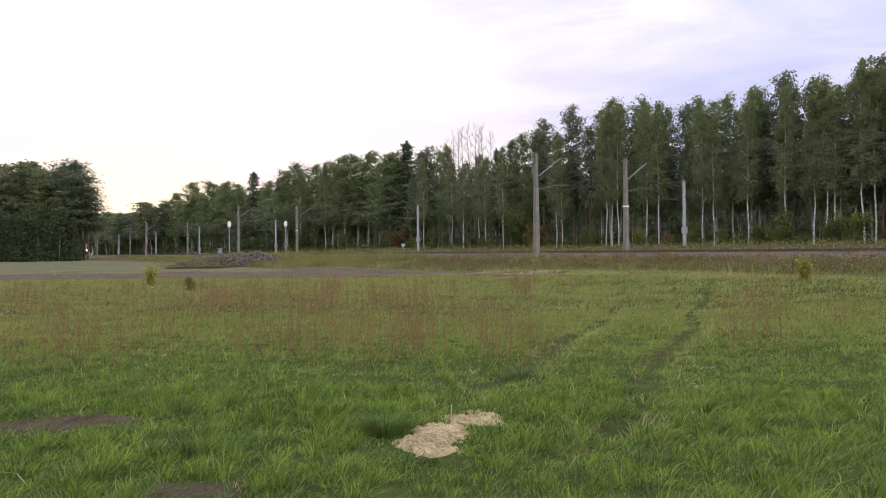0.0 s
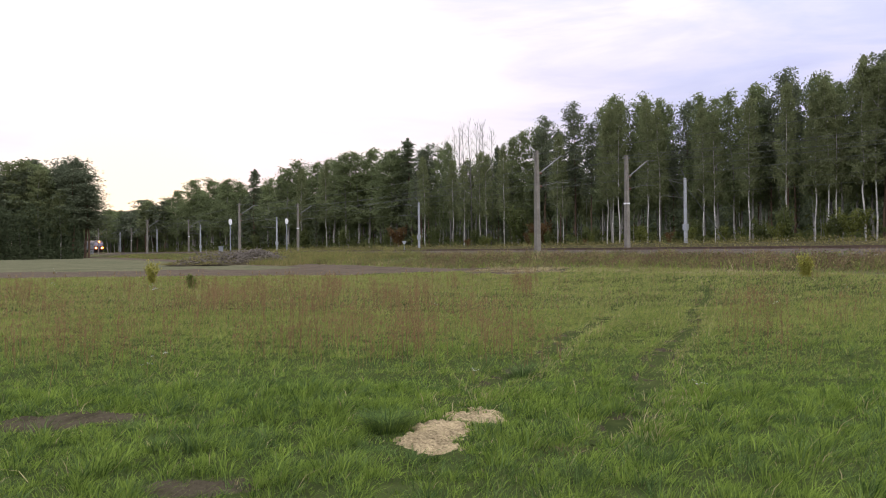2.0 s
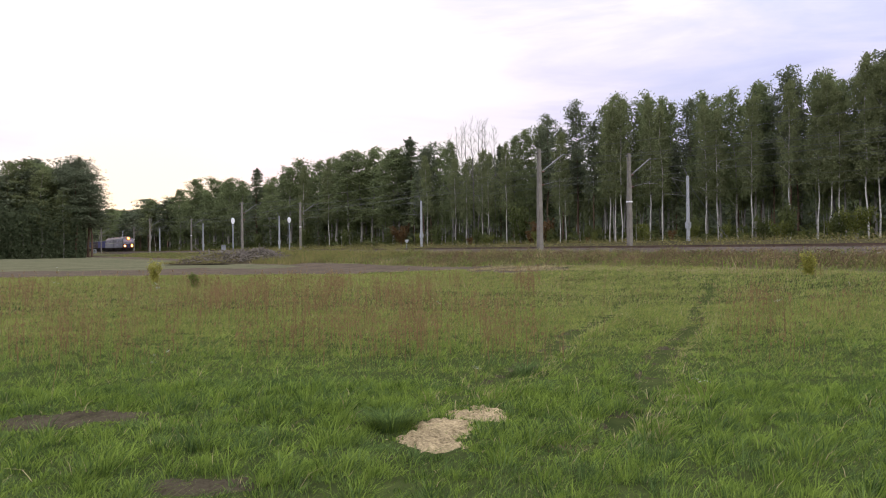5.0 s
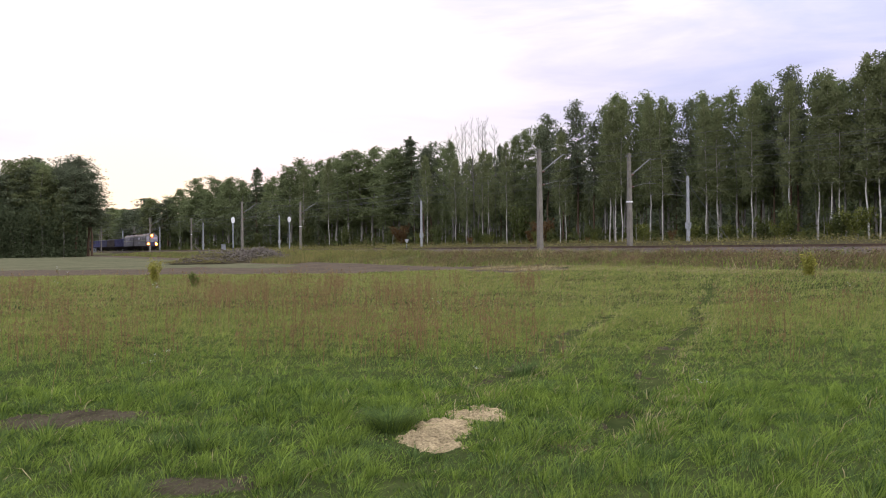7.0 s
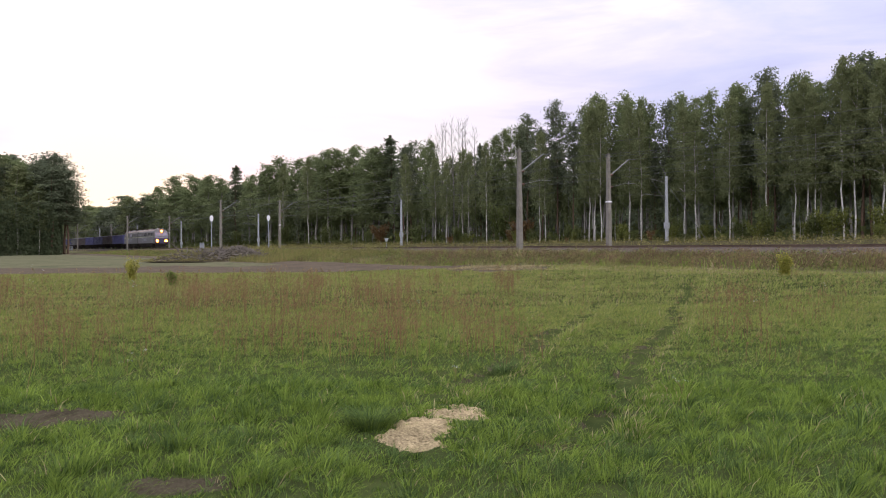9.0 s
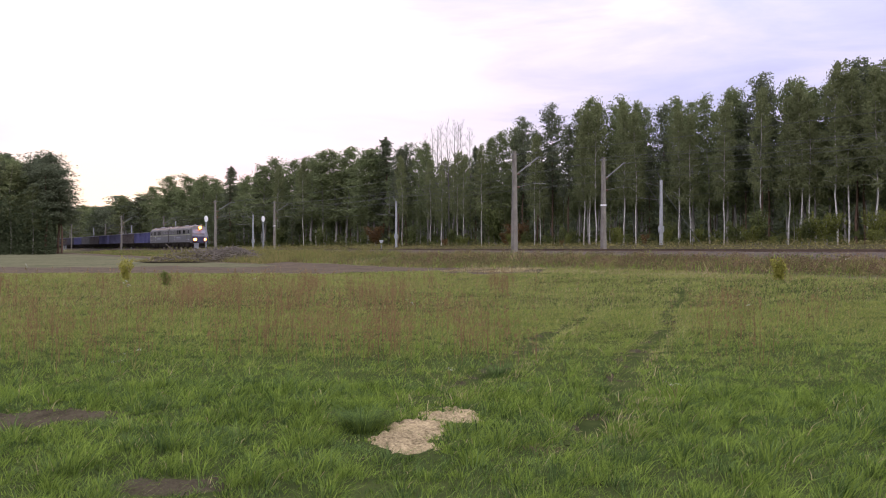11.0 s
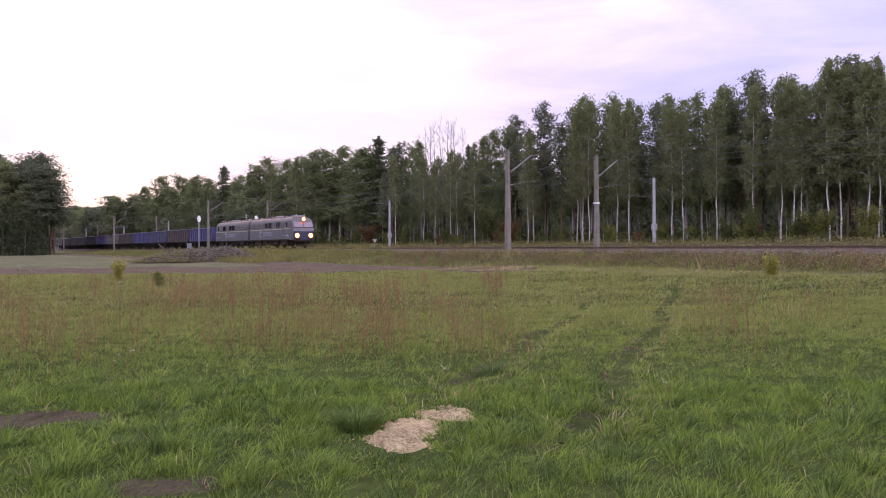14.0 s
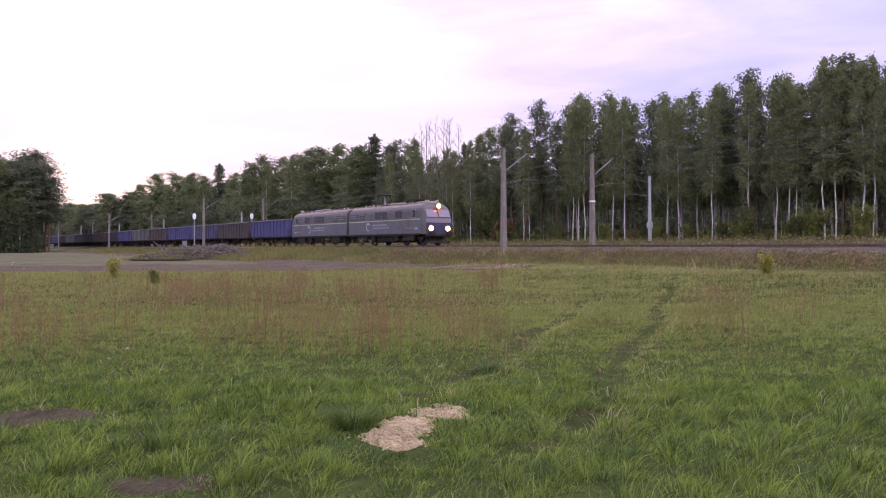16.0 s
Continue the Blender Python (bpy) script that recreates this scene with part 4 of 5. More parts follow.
# ---- brush pile beside the field ----
def build_pile():
    t = thing("brush_pile", "heap of grey stumps, roots and branches on soil", "brush pile")
    t.matrix_basis = pose(-23.4, 96.0, height(-23.4, 96.0), 0, 0, -4)
    r = np.random.RandomState(8)

    def heap(x, y):
        env = np.clip(1 - (np.abs(x) / 7.4) ** 2.4, 0, 1) * np.clip(1 - (np.abs(y) / 3.0) ** 2, 0, 1)
        return env * 0.95 * (1.25 + 0.25 * wave(x, y, 41, 3.0) + 0.2 * wave(x, y, 42, 1.1) + 0.35 * np.exp(-((x - 2.6) / 2.2) ** 2)) - 0.1

    xs, ys = np.linspace(-7.5, 7.5, 70), np.linspace(-3.2, 3.2, 32)
    X, Y = np.meshgrid(xs, ys, indexing="ij")
    Z = heap(X, Y)
    i = np.arange(X.size).reshape(X.shape)
    q = np.stack([i[:-1, :-1], i[1:, :-1], i[1:, 1:], i[:-1, 1:]], -1).reshape(-1, 4)
    new("soil_mound", mesh_from("soil_mound", np.stack([X, Y, Z], -1).reshape(-1, 3).tolist(), q.tolist(), [M_BARE], None, True)).parent = t
    logs = []
    for k in range(5):
        bm = bmesh.new()
        n = 5
        pts = [(-0.5 + j / (n - 1), r.normal(0, 0.06), r.normal(0, 0.06)) for j in range(n)]
        tube_bm(bm, pts, [0.07 * r.uniform(0.7, 1.1) for j in range(n - 1)] + [0.03], 6)
        if k % 2:
            tube_bm(bm, [pts[2], (0.2, 0.2, 0.16)], [0.04, 0.02], 5)
        me = bpy.data.meshes.new("log")
        bm.to_mesh(me)
        bm.free()
        me.materials.append(M_LOG)
        logs.append(me)
    for k in range(270):
        x, y = r.normal(2.4, 2.5), r.uniform(-2.7, 0.9)
        if abs(x) > 6.3:
            continue
        ob = new("log", logs[k % 5])
        ob.parent = t
        l = r.uniform(0.35, 1.15)
        ob.matrix_basis = pose(x, y, float(heap(np.float64(x), np.float64(y))) + r.uniform(-0.02, 0.20), r.uniform(0, 360), r.normal(0, 30), r.uniform(0, 360)) @ Matrix.Diagonal((l, l * 0.9, l * 0.9, 1))
    for k in range(70):
        x, y = r.uniform(-6.5, 0), r.uniform(-2.6, 1.0)
        ob = new("log", logs[k % 5])
        ob.parent = t
        l = r.uniform(0.3, 0.9)
        ob.matrix_basis = pose(x, y, float(heap(np.float64(x), np.float64(y))) + 0.02, r.uniform(0, 360), r.normal(0, 20), r.uniform(0, 360)) @ Matrix.Diagonal((l, l, l, 1))
    sticks = []
    for k in range(380):
        x, y = r.normal(1.4, 2.9), r.uniform(-2.8, 1.2)
        if abs(x) < 6.6:
            c = np.array([x, y, float(heap(np.float64(x), np.float64(y))) + r.uniform(0, 0.22)])
            d = r.normal(0, 1, 3) * [0.35, 0.35, 0.2]
            sticks.append((np.array([c - d, c + d]), np.array([0.028, 0.014])))
    # weeds grown over the soil of the heap
    wx = np.r_[r.normal(-2.2, 1.3, 2600), r.normal(-6.6, 0.7, 700), r.normal(6.3, 0.7, 1300)]
    wy = r.uniform(-3.2, 1.0, len(wx))
    wz = np.maximum(heap(wx, wy), 0) + r.uniform(0, 0.28, len(wx)) * np.clip(0.5 + wave(wx, wy, 43, 1.2), 0, 1.3)
    weeds = new("weed_cover", leaves_mesh("weed_cover", r, np.column_stack([wx, wy, wz]), r.uniform(0.05, 0.12, len(wx)), -0.3, M_BANKGRASS))
    weeds.parent = t
    tagged(weeds, "green and straw-coloured weeds on the heap", kind="stuff")
    tw = new("twig_litter", tubes_mesh("twig_litter", sticks, M_LOG, 4))
    tw.parent = t
    tagged(tw, kind="stuff")
    ob = new("log", logs[1])
    ob.parent = t
    ob.matrix_basis = pose(-4.6, 0.3, 1.3, 0, -48, 200) @ Matrix.Diagonal((1.9, 1.2, 1.2, 1))


M_LOG = surface("grey_dead_wood", (0.045, 0.038, 0.031), (0.185, 0.165, 0.142), 3.0, 0.9, 0.4, per_object=0.9)
build_pile()


# ---- meadow, blade by blade ----
def blades(r, x, y, z, length, width, lean, mats_index, name, mats, label, wind=0.35, levels=3, way=None):
    n = len(x)
    a = r.uniform(0, 6.28, n)
    side = np.column_stack([np.cos(a), np.sin(a), np.zeros(n)])
    b = r.uniform(0, 6.28, n) if way is None else way
    out = np.column_stack([np.cos(b) + wind, np.sin(b) - wind * 0.3, np.zeros(n)])
    root = np.column_stack([x, y, z])
    rows = []
    for j in range(levels):
        f = j / (levels - 1)
        c = root + out * (lean * length * f ** 1.8)[:, None] + np.column_stack([np.zeros(n), np.zeros(n), length * f * (1 - 0.35 * lean * f)])
        w = width * (1.0 - 0.3 * f) * 0.5
        rows += [c - side * w[:, None], c + side * w[:, None]] if j < levels - 1 else [c]
    me = fast_tris(name, np.stack(rows, 1), mats, mats_index)
    return tagged(new(name, me), label, "grass", kind="stuff")


def scatter(r, n, y0, y1, margin=0.8, half=0.60):
    """Even over the wedge of ground between two distances in front of the camera."""
    y = np.sqrt(r.uniform(y0 * y0, y1 * y1, n))
    x = r.uniform(-1, 1, n) * (half * y + margin)
    return x, y


def sandy(x, y):
    """How bare the ground is: 1 on the sand patch and the soil scars."""
    e = 0.12 * wave(x, y, 51, 0.5) + 0.06 * wave(x, y, 52, 0.17)
    a = np.sqrt(((x + 0.10 - 0.10 * (y - 7.4)) / 0.33) ** 2 + ((y - 7.33) / 0.66) ** 2)
    b = np.sqrt(((x - 0.30) / 0.30) ** 2 + ((y - 8.25) / 0.42) ** 2)
    sand = np.clip(1.14 - np.minimum(a, b) + e * 3.8, 0, 1)
    scar = np.clip(1.2 - np.sqrt(((x + 3.75) / 0.80) ** 2 + ((y - 8.35) / 0.46) ** 2) + e * 2, 0, 1)
    scar2 = np.clip(1.1 - np.sqrt(((x + 1.72) / 0.42) ** 2 + ((y - 5.80) / 0.26) ** 2) + e * 2, 0, 1)
    return sand, np.maximum(scar, scar2)


def build_meadow():
    r = np.random.RandomState(20)
    mats = [M_GRASS, M_GRASS_DARK, M_GRASS_DRY, M_GRASS_OLIVE]
    # short turf with tussocks standing out of it; the blades of a tussock bend outwards
    for name, n, tufts, per, y0, y1, wid, lo, hi, levels in (("near_grass", 62000, 3600, 32, 4.3, 10.2, 0.0044, 0.025, 0.075, 3), ("middle_grass", 110000, 9000, 17, 9.6, 24, 0.0088, 0.03, 0.08, 2)):
        x, y = scatter(r, n, y0, y1)
        y = y + r.normal(0, 0.06, n) * (y - y0)
        tx, ty = scatter(r, tufts, y0, y1)
        lump = wave(tx, ty, 61, 0.9) + 0.6 * wave(tx, ty, 62, 0.42)
        big = np.clip(r.gamma(3.0, 0.30, tufts) * (0.95 + 1.0 * lump), 0.10, 3.0)
        kind = r.uniform(0, 1, tufts) + 0.3 * wave(tx, ty, 65, 1.2)
        k = np.repeat(np.arange(tufts), per)
        a = r.uniform(0, 6.28, len(k))
        rad = np.abs(r.normal(0, 0.055, len(k))) * (0.5 + 0.7 * big[k])
        x, y = np.r_[x, tx[k] + rad * np.cos(a)], np.r_[y, ty[k] + rad * np.sin(a)]
        way = np.r_[r.uniform(0, 6.28, n), a + r.normal(0, 0.4, len(k))]
        ln = np.r_[r.uniform(lo, hi, n), r.uniform(0.055, 0.13, len(k)) * (0.4 + 0.75 * big[k])]
        tone = np.r_[r.uniform(0, 1, n) * 0.6, np.clip(kind[k] + r.normal(0, 0.08, len(k)), 0, 2)]
        lean = np.r_[r.uniform(0.25, 1.1, n), 0.35 + 0.95 * np.clip(rad / (0.10 * (0.5 + 0.7 * big[k])), 0, 1)]
        sand, scar = sandy(x, y)
        tr = np.clip(rut(x, y), 0, 1)
        keep = (r.uniform(0, 1, len(x)) > np.maximum(sand * 0.93, scar * 0.88)) & ((wave(x, y, 61, 0.9) + 0.6 * wave(x, y, 62, 0.42) > -0.55) | (r.uniform(0, 1, len(x)) < 0.35) | (y > 9)) & (r.uniform(0, 1, len(x)) > tr * 0.30)
        x, y, way, ln, tone, lean, tr = (v[keep] for v in (x, y, way, ln, tone, lean, tr))
        n = len(x)
        dry = 0.012 + 0.02 * (wave(x, y, 64, 1.7) > 0.5) + 0.20 * np.clip(rut(x - 0.35, y), 0, 1) + 0.25 * tr
        idx = np.where(r.uniform(0, 1, n) < dry, 2, np.where(r.uniform(0, 1, n) < 0.75 * step(y + 1.5 * wave(x, y, 69, 3.0), 9, 19), 3, np.where(tone < 0.30, 1, 0)))
        blades(r, x, y, land(x, y) - 0.01, ln * (1 - 0.5 * tr) * (1 - 0.7 * np.maximum(*sandy(x, y + 0.22))), wid * np.clip(y / y0, 1, 2) * r.uniform(0.6, 1.4, n), lean, idx, name, mats, "short green meadow grass in bent tussocks", way=way, levels=levels)
    n = 270000
    x, y = scatter(r, n, 18, 56, 1.0)
    ok = zone(x, y) == 0
    x, y = x[ok], y[ok]
    n = len(x)
    tuft = np.clip(0.6 + 0.5 * wave(x, y, 66, 1.6) + 0.35 * wave(x, y, 67, 0.6), 0.1, 1.5)
    p = r.uniform(0, 1, n)
    red = step(y, 16, 30) * np.clip(0.07 + 0.13 * wave(x, y, 68, 7.0), 0.0, 0.28) * np.where(x > 0.1 * y, 0.6, 1.0) * np.where((y > 42) & (x > -8) & (x < 10), 0.35, 1.0)
    idx = np.where(p < red, 3, np.where(p < red + 0.12, 2, np.where(p < red + 0.17, 1, 0)))
    blades(r, x, y, land(x, y) - 0.01, (r.uniform(0.07, 0.19, n) * tuft + 0.05) * (1 - 0.75 * np.clip(rut(x, y), 0, 1)), r.uniform(0.010, 0.020, n) * (y / 22), r.uniform(0.2, 0.9, n), idx, "far_grass", [M_GRASS_OLIVE, M_GRASS, M_GRASS_DRY, M_SORREL], "green and reddish meadow grass", levels=2)
    # sorrel: thin upright stalks with ragged seed heads, standing in loose groups
    n = 1200
    x, y = scatter(r, n, 13, 46, 1.0)
    keep = (r.uniform(0, 1, n) < np.clip(0.15 + 0.9 * wave(x, y, 71, 6.0) + 0.6 * wave(x, y, 72, 2.0), 0.02, 1) * np.where(x > 0.16 * y, 0.35, 1.0) * step(y, 12, 20)) & (zone(x, y) == 0)
    x, y = x[keep], y[keep]
    groups = 115
    cx, cy = r.uniform(-0.52, 0.10, groups), 12.5 + 26 * r.uniform(0, 1, groups) ** 1.2
    cx[:9], cy[:9] = r.uniform(0.24, 0.54, 9), r.uniform(12, 24, 9)
    cx = cx * cy
    count = r.randint(4, 26, groups)
    k = np.repeat(np.arange(groups), count)
    x, y = np.r_[x, cx[k] + r.normal(0, 0.30, len(k))], np.r_[y, cy[k] + r.normal(0, 0.7, len(k))]
    n = len(x)
    hgt = r.uniform(0.40, 0.92, n)
    blades(r, x, y, land(x, y), hgt, 0.010 * np.sqrt(y / 16), r.uniform(0.02, 0.14, n), np.zeros(n, int), "sorrel_stalks", [M_STEM], "thin reddish brown sorrel stalks standing over the grass", levels=2)
    # bleached seed stalks, thinly spread
    q = 5200
    dx, dy = scatter(r, q, 11, 44, 1.0)
    ok = (zone(dx, dy) == 0) & (r.uniform(0, 1, q) < 0.45 + 0.5 * wave(dx, dy, 73, 5.0))
    dx, dy = dx[ok], dy[ok]
    q = len(dx)
    blades(r, dx, dy, land(dx, dy), r.uniform(0.18, 0.45, q), 0.008 * np.sqrt(dy / 14), r.uniform(0.05, 0.35, q), np.zeros(q, int), "seed_stalks", [M_BANKGRASS], "thin bleached seed stalks over the meadow", levels=2)
    m = 9
    sx, sy, sh = np.repeat(x, m), np.repeat(y, m), np.repeat(hgt, m)
    k = r.uniform(0.42, 1.0, n * m)
    pts = np.column_stack([sx + r.normal(0, 0.022, n * m), sy + r.normal(0, 0.022, n * m), land(sx, sy) + sh * k])
    tagged(new("sorrel_heads", leaves_mesh("sorrel_heads", r, pts, r.uniform(0.012, 0.028, n * m) * np.sqrt(sy / 18), 2.2, M_SORREL, 0.0, 2.8)), "ragged rust-red seed heads of sorrel", "grass", kind="stuff")


build_meadow()


def patch(name, label, material, which, x0, x1, y0, y1, lift, nx=90, ny=70):
    """A bare patch with a ragged rim, a little proud of the ground."""
    X, Y = np.meshgrid(np.linspace(x0, x1, nx), np.linspace(y0, y1, ny), indexing="ij")
    bare = sandy(X, Y)[which] if which < 2 else np.clip(rut(X, Y) * 1.5 - 0.5 + 0.25 * wave(X, Y, 84, 0.35), 0, 1)
    Z = land(X, Y) + lift * np.clip(bare * 3 - 0.6, -1.2, 1) + 0.012 * wave(X, Y, 81, 0.06) + 0.016 * wave(X, Y, 82, 0.16) + 0.006 * wave(X, Y, 83, 0.03)
    i = np.arange(nx * ny).reshape(nx, ny)
    q = np.stack([i[:-1, :-1], i[1:, :-1], i[1:, 1:], i[:-1, 1:]], -1).reshape(-1, 4)
    keep = bare.reshape(-1)[q].max(1) > 0.02
    ob = new(name, mesh_from(name, np.stack([X, Y, Z], -1).reshape(-1, 3).tolist(), q[keep].tolist(), [material], None, True))
    return tagged(ob, label, "bare ground", kind="structure")


patch("sand_patch", "bare patch of pale yellow sand in the grass", M_SAND, 0, -1.2, 1.2, 6.2, 9.2, 0.03)
patch("soil_scar", "dark bare soil scar in the grass", M_BARE, 1, -5.2, -1.0, 5.2, 9.2, 0.03)
patch("wheel_rut", "dark worn wheel ruts through the grass", M_BARE, 2, -1.5, 9.0, 6.0, 28.0, 0.004, 110, 170)


def build_tuft(x, y, tall, n, material, label, seed):
    r = np.random.RandomState(seed)
    px, py = x + r.normal(0, 0.09, n), y + r.normal(0, 0.06, n)
    a = np.arctan2(py - y, px - x)
    side = np.column_stack([-np.sin(a), np.cos(a), np.zeros(n)])
    out = np.column_stack([np.cos(a), np.sin(a), np.zeros(n)])
    ln = r.uniform(0.6, 1.1, n) * tall
    rows = []
    for f, w in ((0, 1.0), (0.5, 0.8), (1.0, 0.1)):
        c = np.column_stack([px, py, land(px, py) - 0.01]) + out * (ln * 0.8 * f ** 1.7)[:, None] + np.array([0, 0, 1]) * (ln * (f - 0.42 * f * f))[:, None]
        rows += [c - side * 0.0035 * w, c + side * 0.0035 * w] if f < 1 else [c]
    tagged(new("grass_tuft", fast_tris("grass_tuft", np.stack(rows, 1), [material], np.zeros(n, int))), label, "grass tuft", "grass tufts", "stuff")


build_tuft(-0.52, 7.55, 0.36, 320, M_GRASS_DARK, "dense dark green tuft beside the sand", 91)
build_tuft(-0.50, 7.50, 0.30, 90, M_GRASS, "paler long blades in the tuft beside the sand", 94)
build_tuft(0.97, 6.75, 0.13, 90, M_BANKBROWN, "small brown tuft of dead grass", 92)
build_tuft(1.02, 11.4, 0.30, 200, M_GRASS_DARK, "dark grass tuft beside a wheel rut", 93)


# ---- bank vegetation ----
def bank_band(name, label, mats, shares, s0, s1, o0, o1, n, lo, hi, wid, seed, lumpy=1.0):
    r = np.random.RandomState(seed)
    s, o = r.uniform(s0, s1, n), r.uniform(o0, o1, n)
    x = ORIGIN.x + WAY.x * s + NEAR.x * o
    y = ORIGIN.y + WAY.y * s + NEAR.y * o
    k = np.clip(0.6 + lumpy * (0.5 * wave(x, y, seed + 1, 5.0) + 0.4 * wave(x, y, seed + 2, 1.6)), 0.05, 1.6)
    keep = r.uniform(0, 1, n) < k + 0.15
    x, y, k = x[keep], y[keep], k[keep]
    n = len(x)
    pick = np.searchsorted(np.cumsum(shares), r.uniform(0, sum(shares) * 0.999, n) * 0.55 + 0.45 * sum(shares) * 0.999 * np.clip(0.5 + 0.5 * wave(x, y, seed + 3, 8.0), 0, 1))
    blades(r, x, y, land(x, y) - 0.02, r.uniform(lo, hi, n) * (0.4 + 0.6 * k), np.full(n, wid) * r.uniform(0.5, 1.5, n), r.uniform(0.15, 0.8, n), pick, name, mats, label, levels=2)


bank_band("bank_grass", "mixed green and straw grass on the railway bank", [M_BANKGRASS, M_GRASS, M_BANKBROWN, M_GRASS_DRY], [0.35, 0.2, 0.25, 0.2], -140, 55, 3.9, 9.8, 48000, 0.25, 0.75, 0.035, 101)
bank_band("bank_weeds", "dense withered brown weeds on the bank", [M_BANKBROWN, M_BANKGRASS], [0.55, 0.45], 23, 46, 5.0, 8.0, 8000, 0.25, 0.7, 0.045, 111)
bank_band("verge_straw", "bleached leaning straw along the track", [M_GRASS_DRY, M_BANKGRASS, M_BANKBROWN, M_GRASS], [0.3, 0.35, 0.2, 0.15], -70, 26, 3.0, 5.6, 17000, 0.35, 0.9, 0.035, 121)
bank_band("tall_weeds", "tall yellowish green weeds beside the brush pile", [M_LEAF_YELLOW, M_BANKGRASS, M_GRASS], [0.25, 0.5, 0.25], -52, -14, 4.5, 12.5, 14000, 0.5, 1.15, 0.05, 131, 0.7)
bank_band("dry_strip", "pale dry grass along the foot of the bank", [M_GRASS_DRY, M_BANKGRASS], [0.6, 0.4], 18, 44, 9.4, 12.2, 11000, 0.06, 0.22, 0.03, 195, 0.6)
bank_band("far_verge", "low grass on the far side of the tracks", [M_BANKGRASS, M_GRASS, M_GRASS_DRY], [0.5, 0.3, 0.2], -140, 60, -14.0, -6.2, 26000, 0.3, 0.8, 0.04, 141)


def bank_clumps(name, label, material, s0, s1, o0, o1, n, tall, size, seed):
    """Low leafy growth in uneven clumps along the bank."""
    r = np.random.RandomState(seed)
    s, o = r.uniform(s0, s1, n), r.uniform(o0, o1, n)
    x = ORIGIN.x + WAY.x * s + NEAR.x * o
    y = ORIGIN.y + WAY.y * s + NEAR.y * o
    k = 0.35 + 0.7 * wave(x, y, seed + 1, 3.5) + 0.5 * wave(x, y, seed + 2, 1.2)
    keep = k > 0.12
    x, y, k = x[keep], y[keep], np.clip(k[keep], 0, 1.4)
    n = len(x)
    z = land(x, y) + tall * k * r.uniform(0, 1, n) ** 0.8
    me = leaves_mesh(name, r, np.column_stack([x, y, z]), r.uniform(*size, n), -0.4, material)
    tagged(new(name, me), label, "weeds", kind="stuff")


bank_clumps("bank_herbs", "leafy green herbs in clumps on the bank", M_LEAF_BUSH, -110, 46, 4.4, 9.0, 30000, 0.55, (0.04, 0.09), 151)
bank_clumps("bank_straw", "pale straw-coloured weeds in clumps on the bank", M_BANKGRASS, -110, 46, 4.0, 9.4, 40000, 0.6, (0.03, 0.08), 161)
bank_clumps("bank_brown", "withered brown weeds in clumps on the bank", M_BANKBROWN, 2, 48, 4.4, 8.4, 32000, 0.6, (0.03, 0.08), 171)
bank_clumps("seed_weeds", "tall yellowish seeding weeds along the rails", M_LEAF_YELLOW, -70, 0, 3.3, 6.0, 12000, 1.0, (0.04, 0.09), 181)
bank_clumps("golden_weeds", "tall golden-green weeds between brush pile and track", M_WEED_GOLD, -42, -4, 4.0, 8.5, 15000, 1.25, (0.03, 0.09), 191)


def build_weed(x, y, tall, label, material, seed):
    t = thing("goldenrod", label, "weed", "goldenrod plants")
    r = np.random.RandomState(seed)
    tubes, pts = [], []
    for i in range(10):
        a, sp = r.uniform(0, 6.28), r.uniform(0.05, 0.35) * tall
        tip = np.array([math.cos(a) * sp, math.sin(a) * sp, tall * r.uniform(0.65, 1.0)])
        tubes.append((np.array([[0, 0, 0], tip * 0.5, tip]), np.array([0.010, 0.008, 0.004])))
        k = r.uniform(0.1, 1.0, 110)[:, None]
        pts.append(tip * k + r.normal(0, 0.075, (110, 3)))
    for tube in tubes:
        new("stem", tubes_mesh("stem", [tube], M_BANKGRASS, 4)).parent = t
    new("foliage", leaves_mesh("foliage", r, np.abs(np.concatenate(pts)) * np.sign(np.concatenate(pts) + [0, 0, 9]), r.uniform(0.03, 0.075, 1100), 0.0, material)).parent = t
    t.matrix_basis = pose(x, y, height(x, y))


build_weed(-15.2, 44.5, 1.25, "bright yellow-green goldenrod standing in the meadow", M_GOLDEN, 1)
build_weed(-11.8, 40.0, 0.7, "small green goldenrod plant in the meadow", M_LEAF_GREEN, 2)
build_weed(13.8, 32.6, 0.8, "yellow-tipped goldenrod at the foot of the bank", M_GOLDEN, 3)


def build_umbel(x, y, tall, seed):
    t = thing("white_umbel", "white flower heads on a thin green stem", "wild flower", "white flowers in the meadow")
    r = np.random.RandomState(seed)
    tips = [np.array([r.normal(0, 0.06), r.normal(0, 0.06), tall * r.uniform(0.75, 1.0)]) for i in range(3)]
    for p in tips:
        new("stem", tubes_mesh("stem", [(np.array([[0, 0, 0], p * [0.3, 0.3, 0.6], p]), np.array([0.006, 0.005, 0.003]))], M_BANKGRASS, 4)).parent = t
        pts = p + r.normal(0, 1, (16, 3)) * [0.02, 0.02, 0.006]
        head = new("flower_head", leaves_mesh("flower_head", r, pts, r.uniform(0.006, 0.012, 16) * (0.5 + tall), 0.0, M_WHITE, 0.8, 1.0))
        head.parent = t
        tagged(head, kind="stuff")
    t.matrix_basis = pose(x, y, height(x, y))


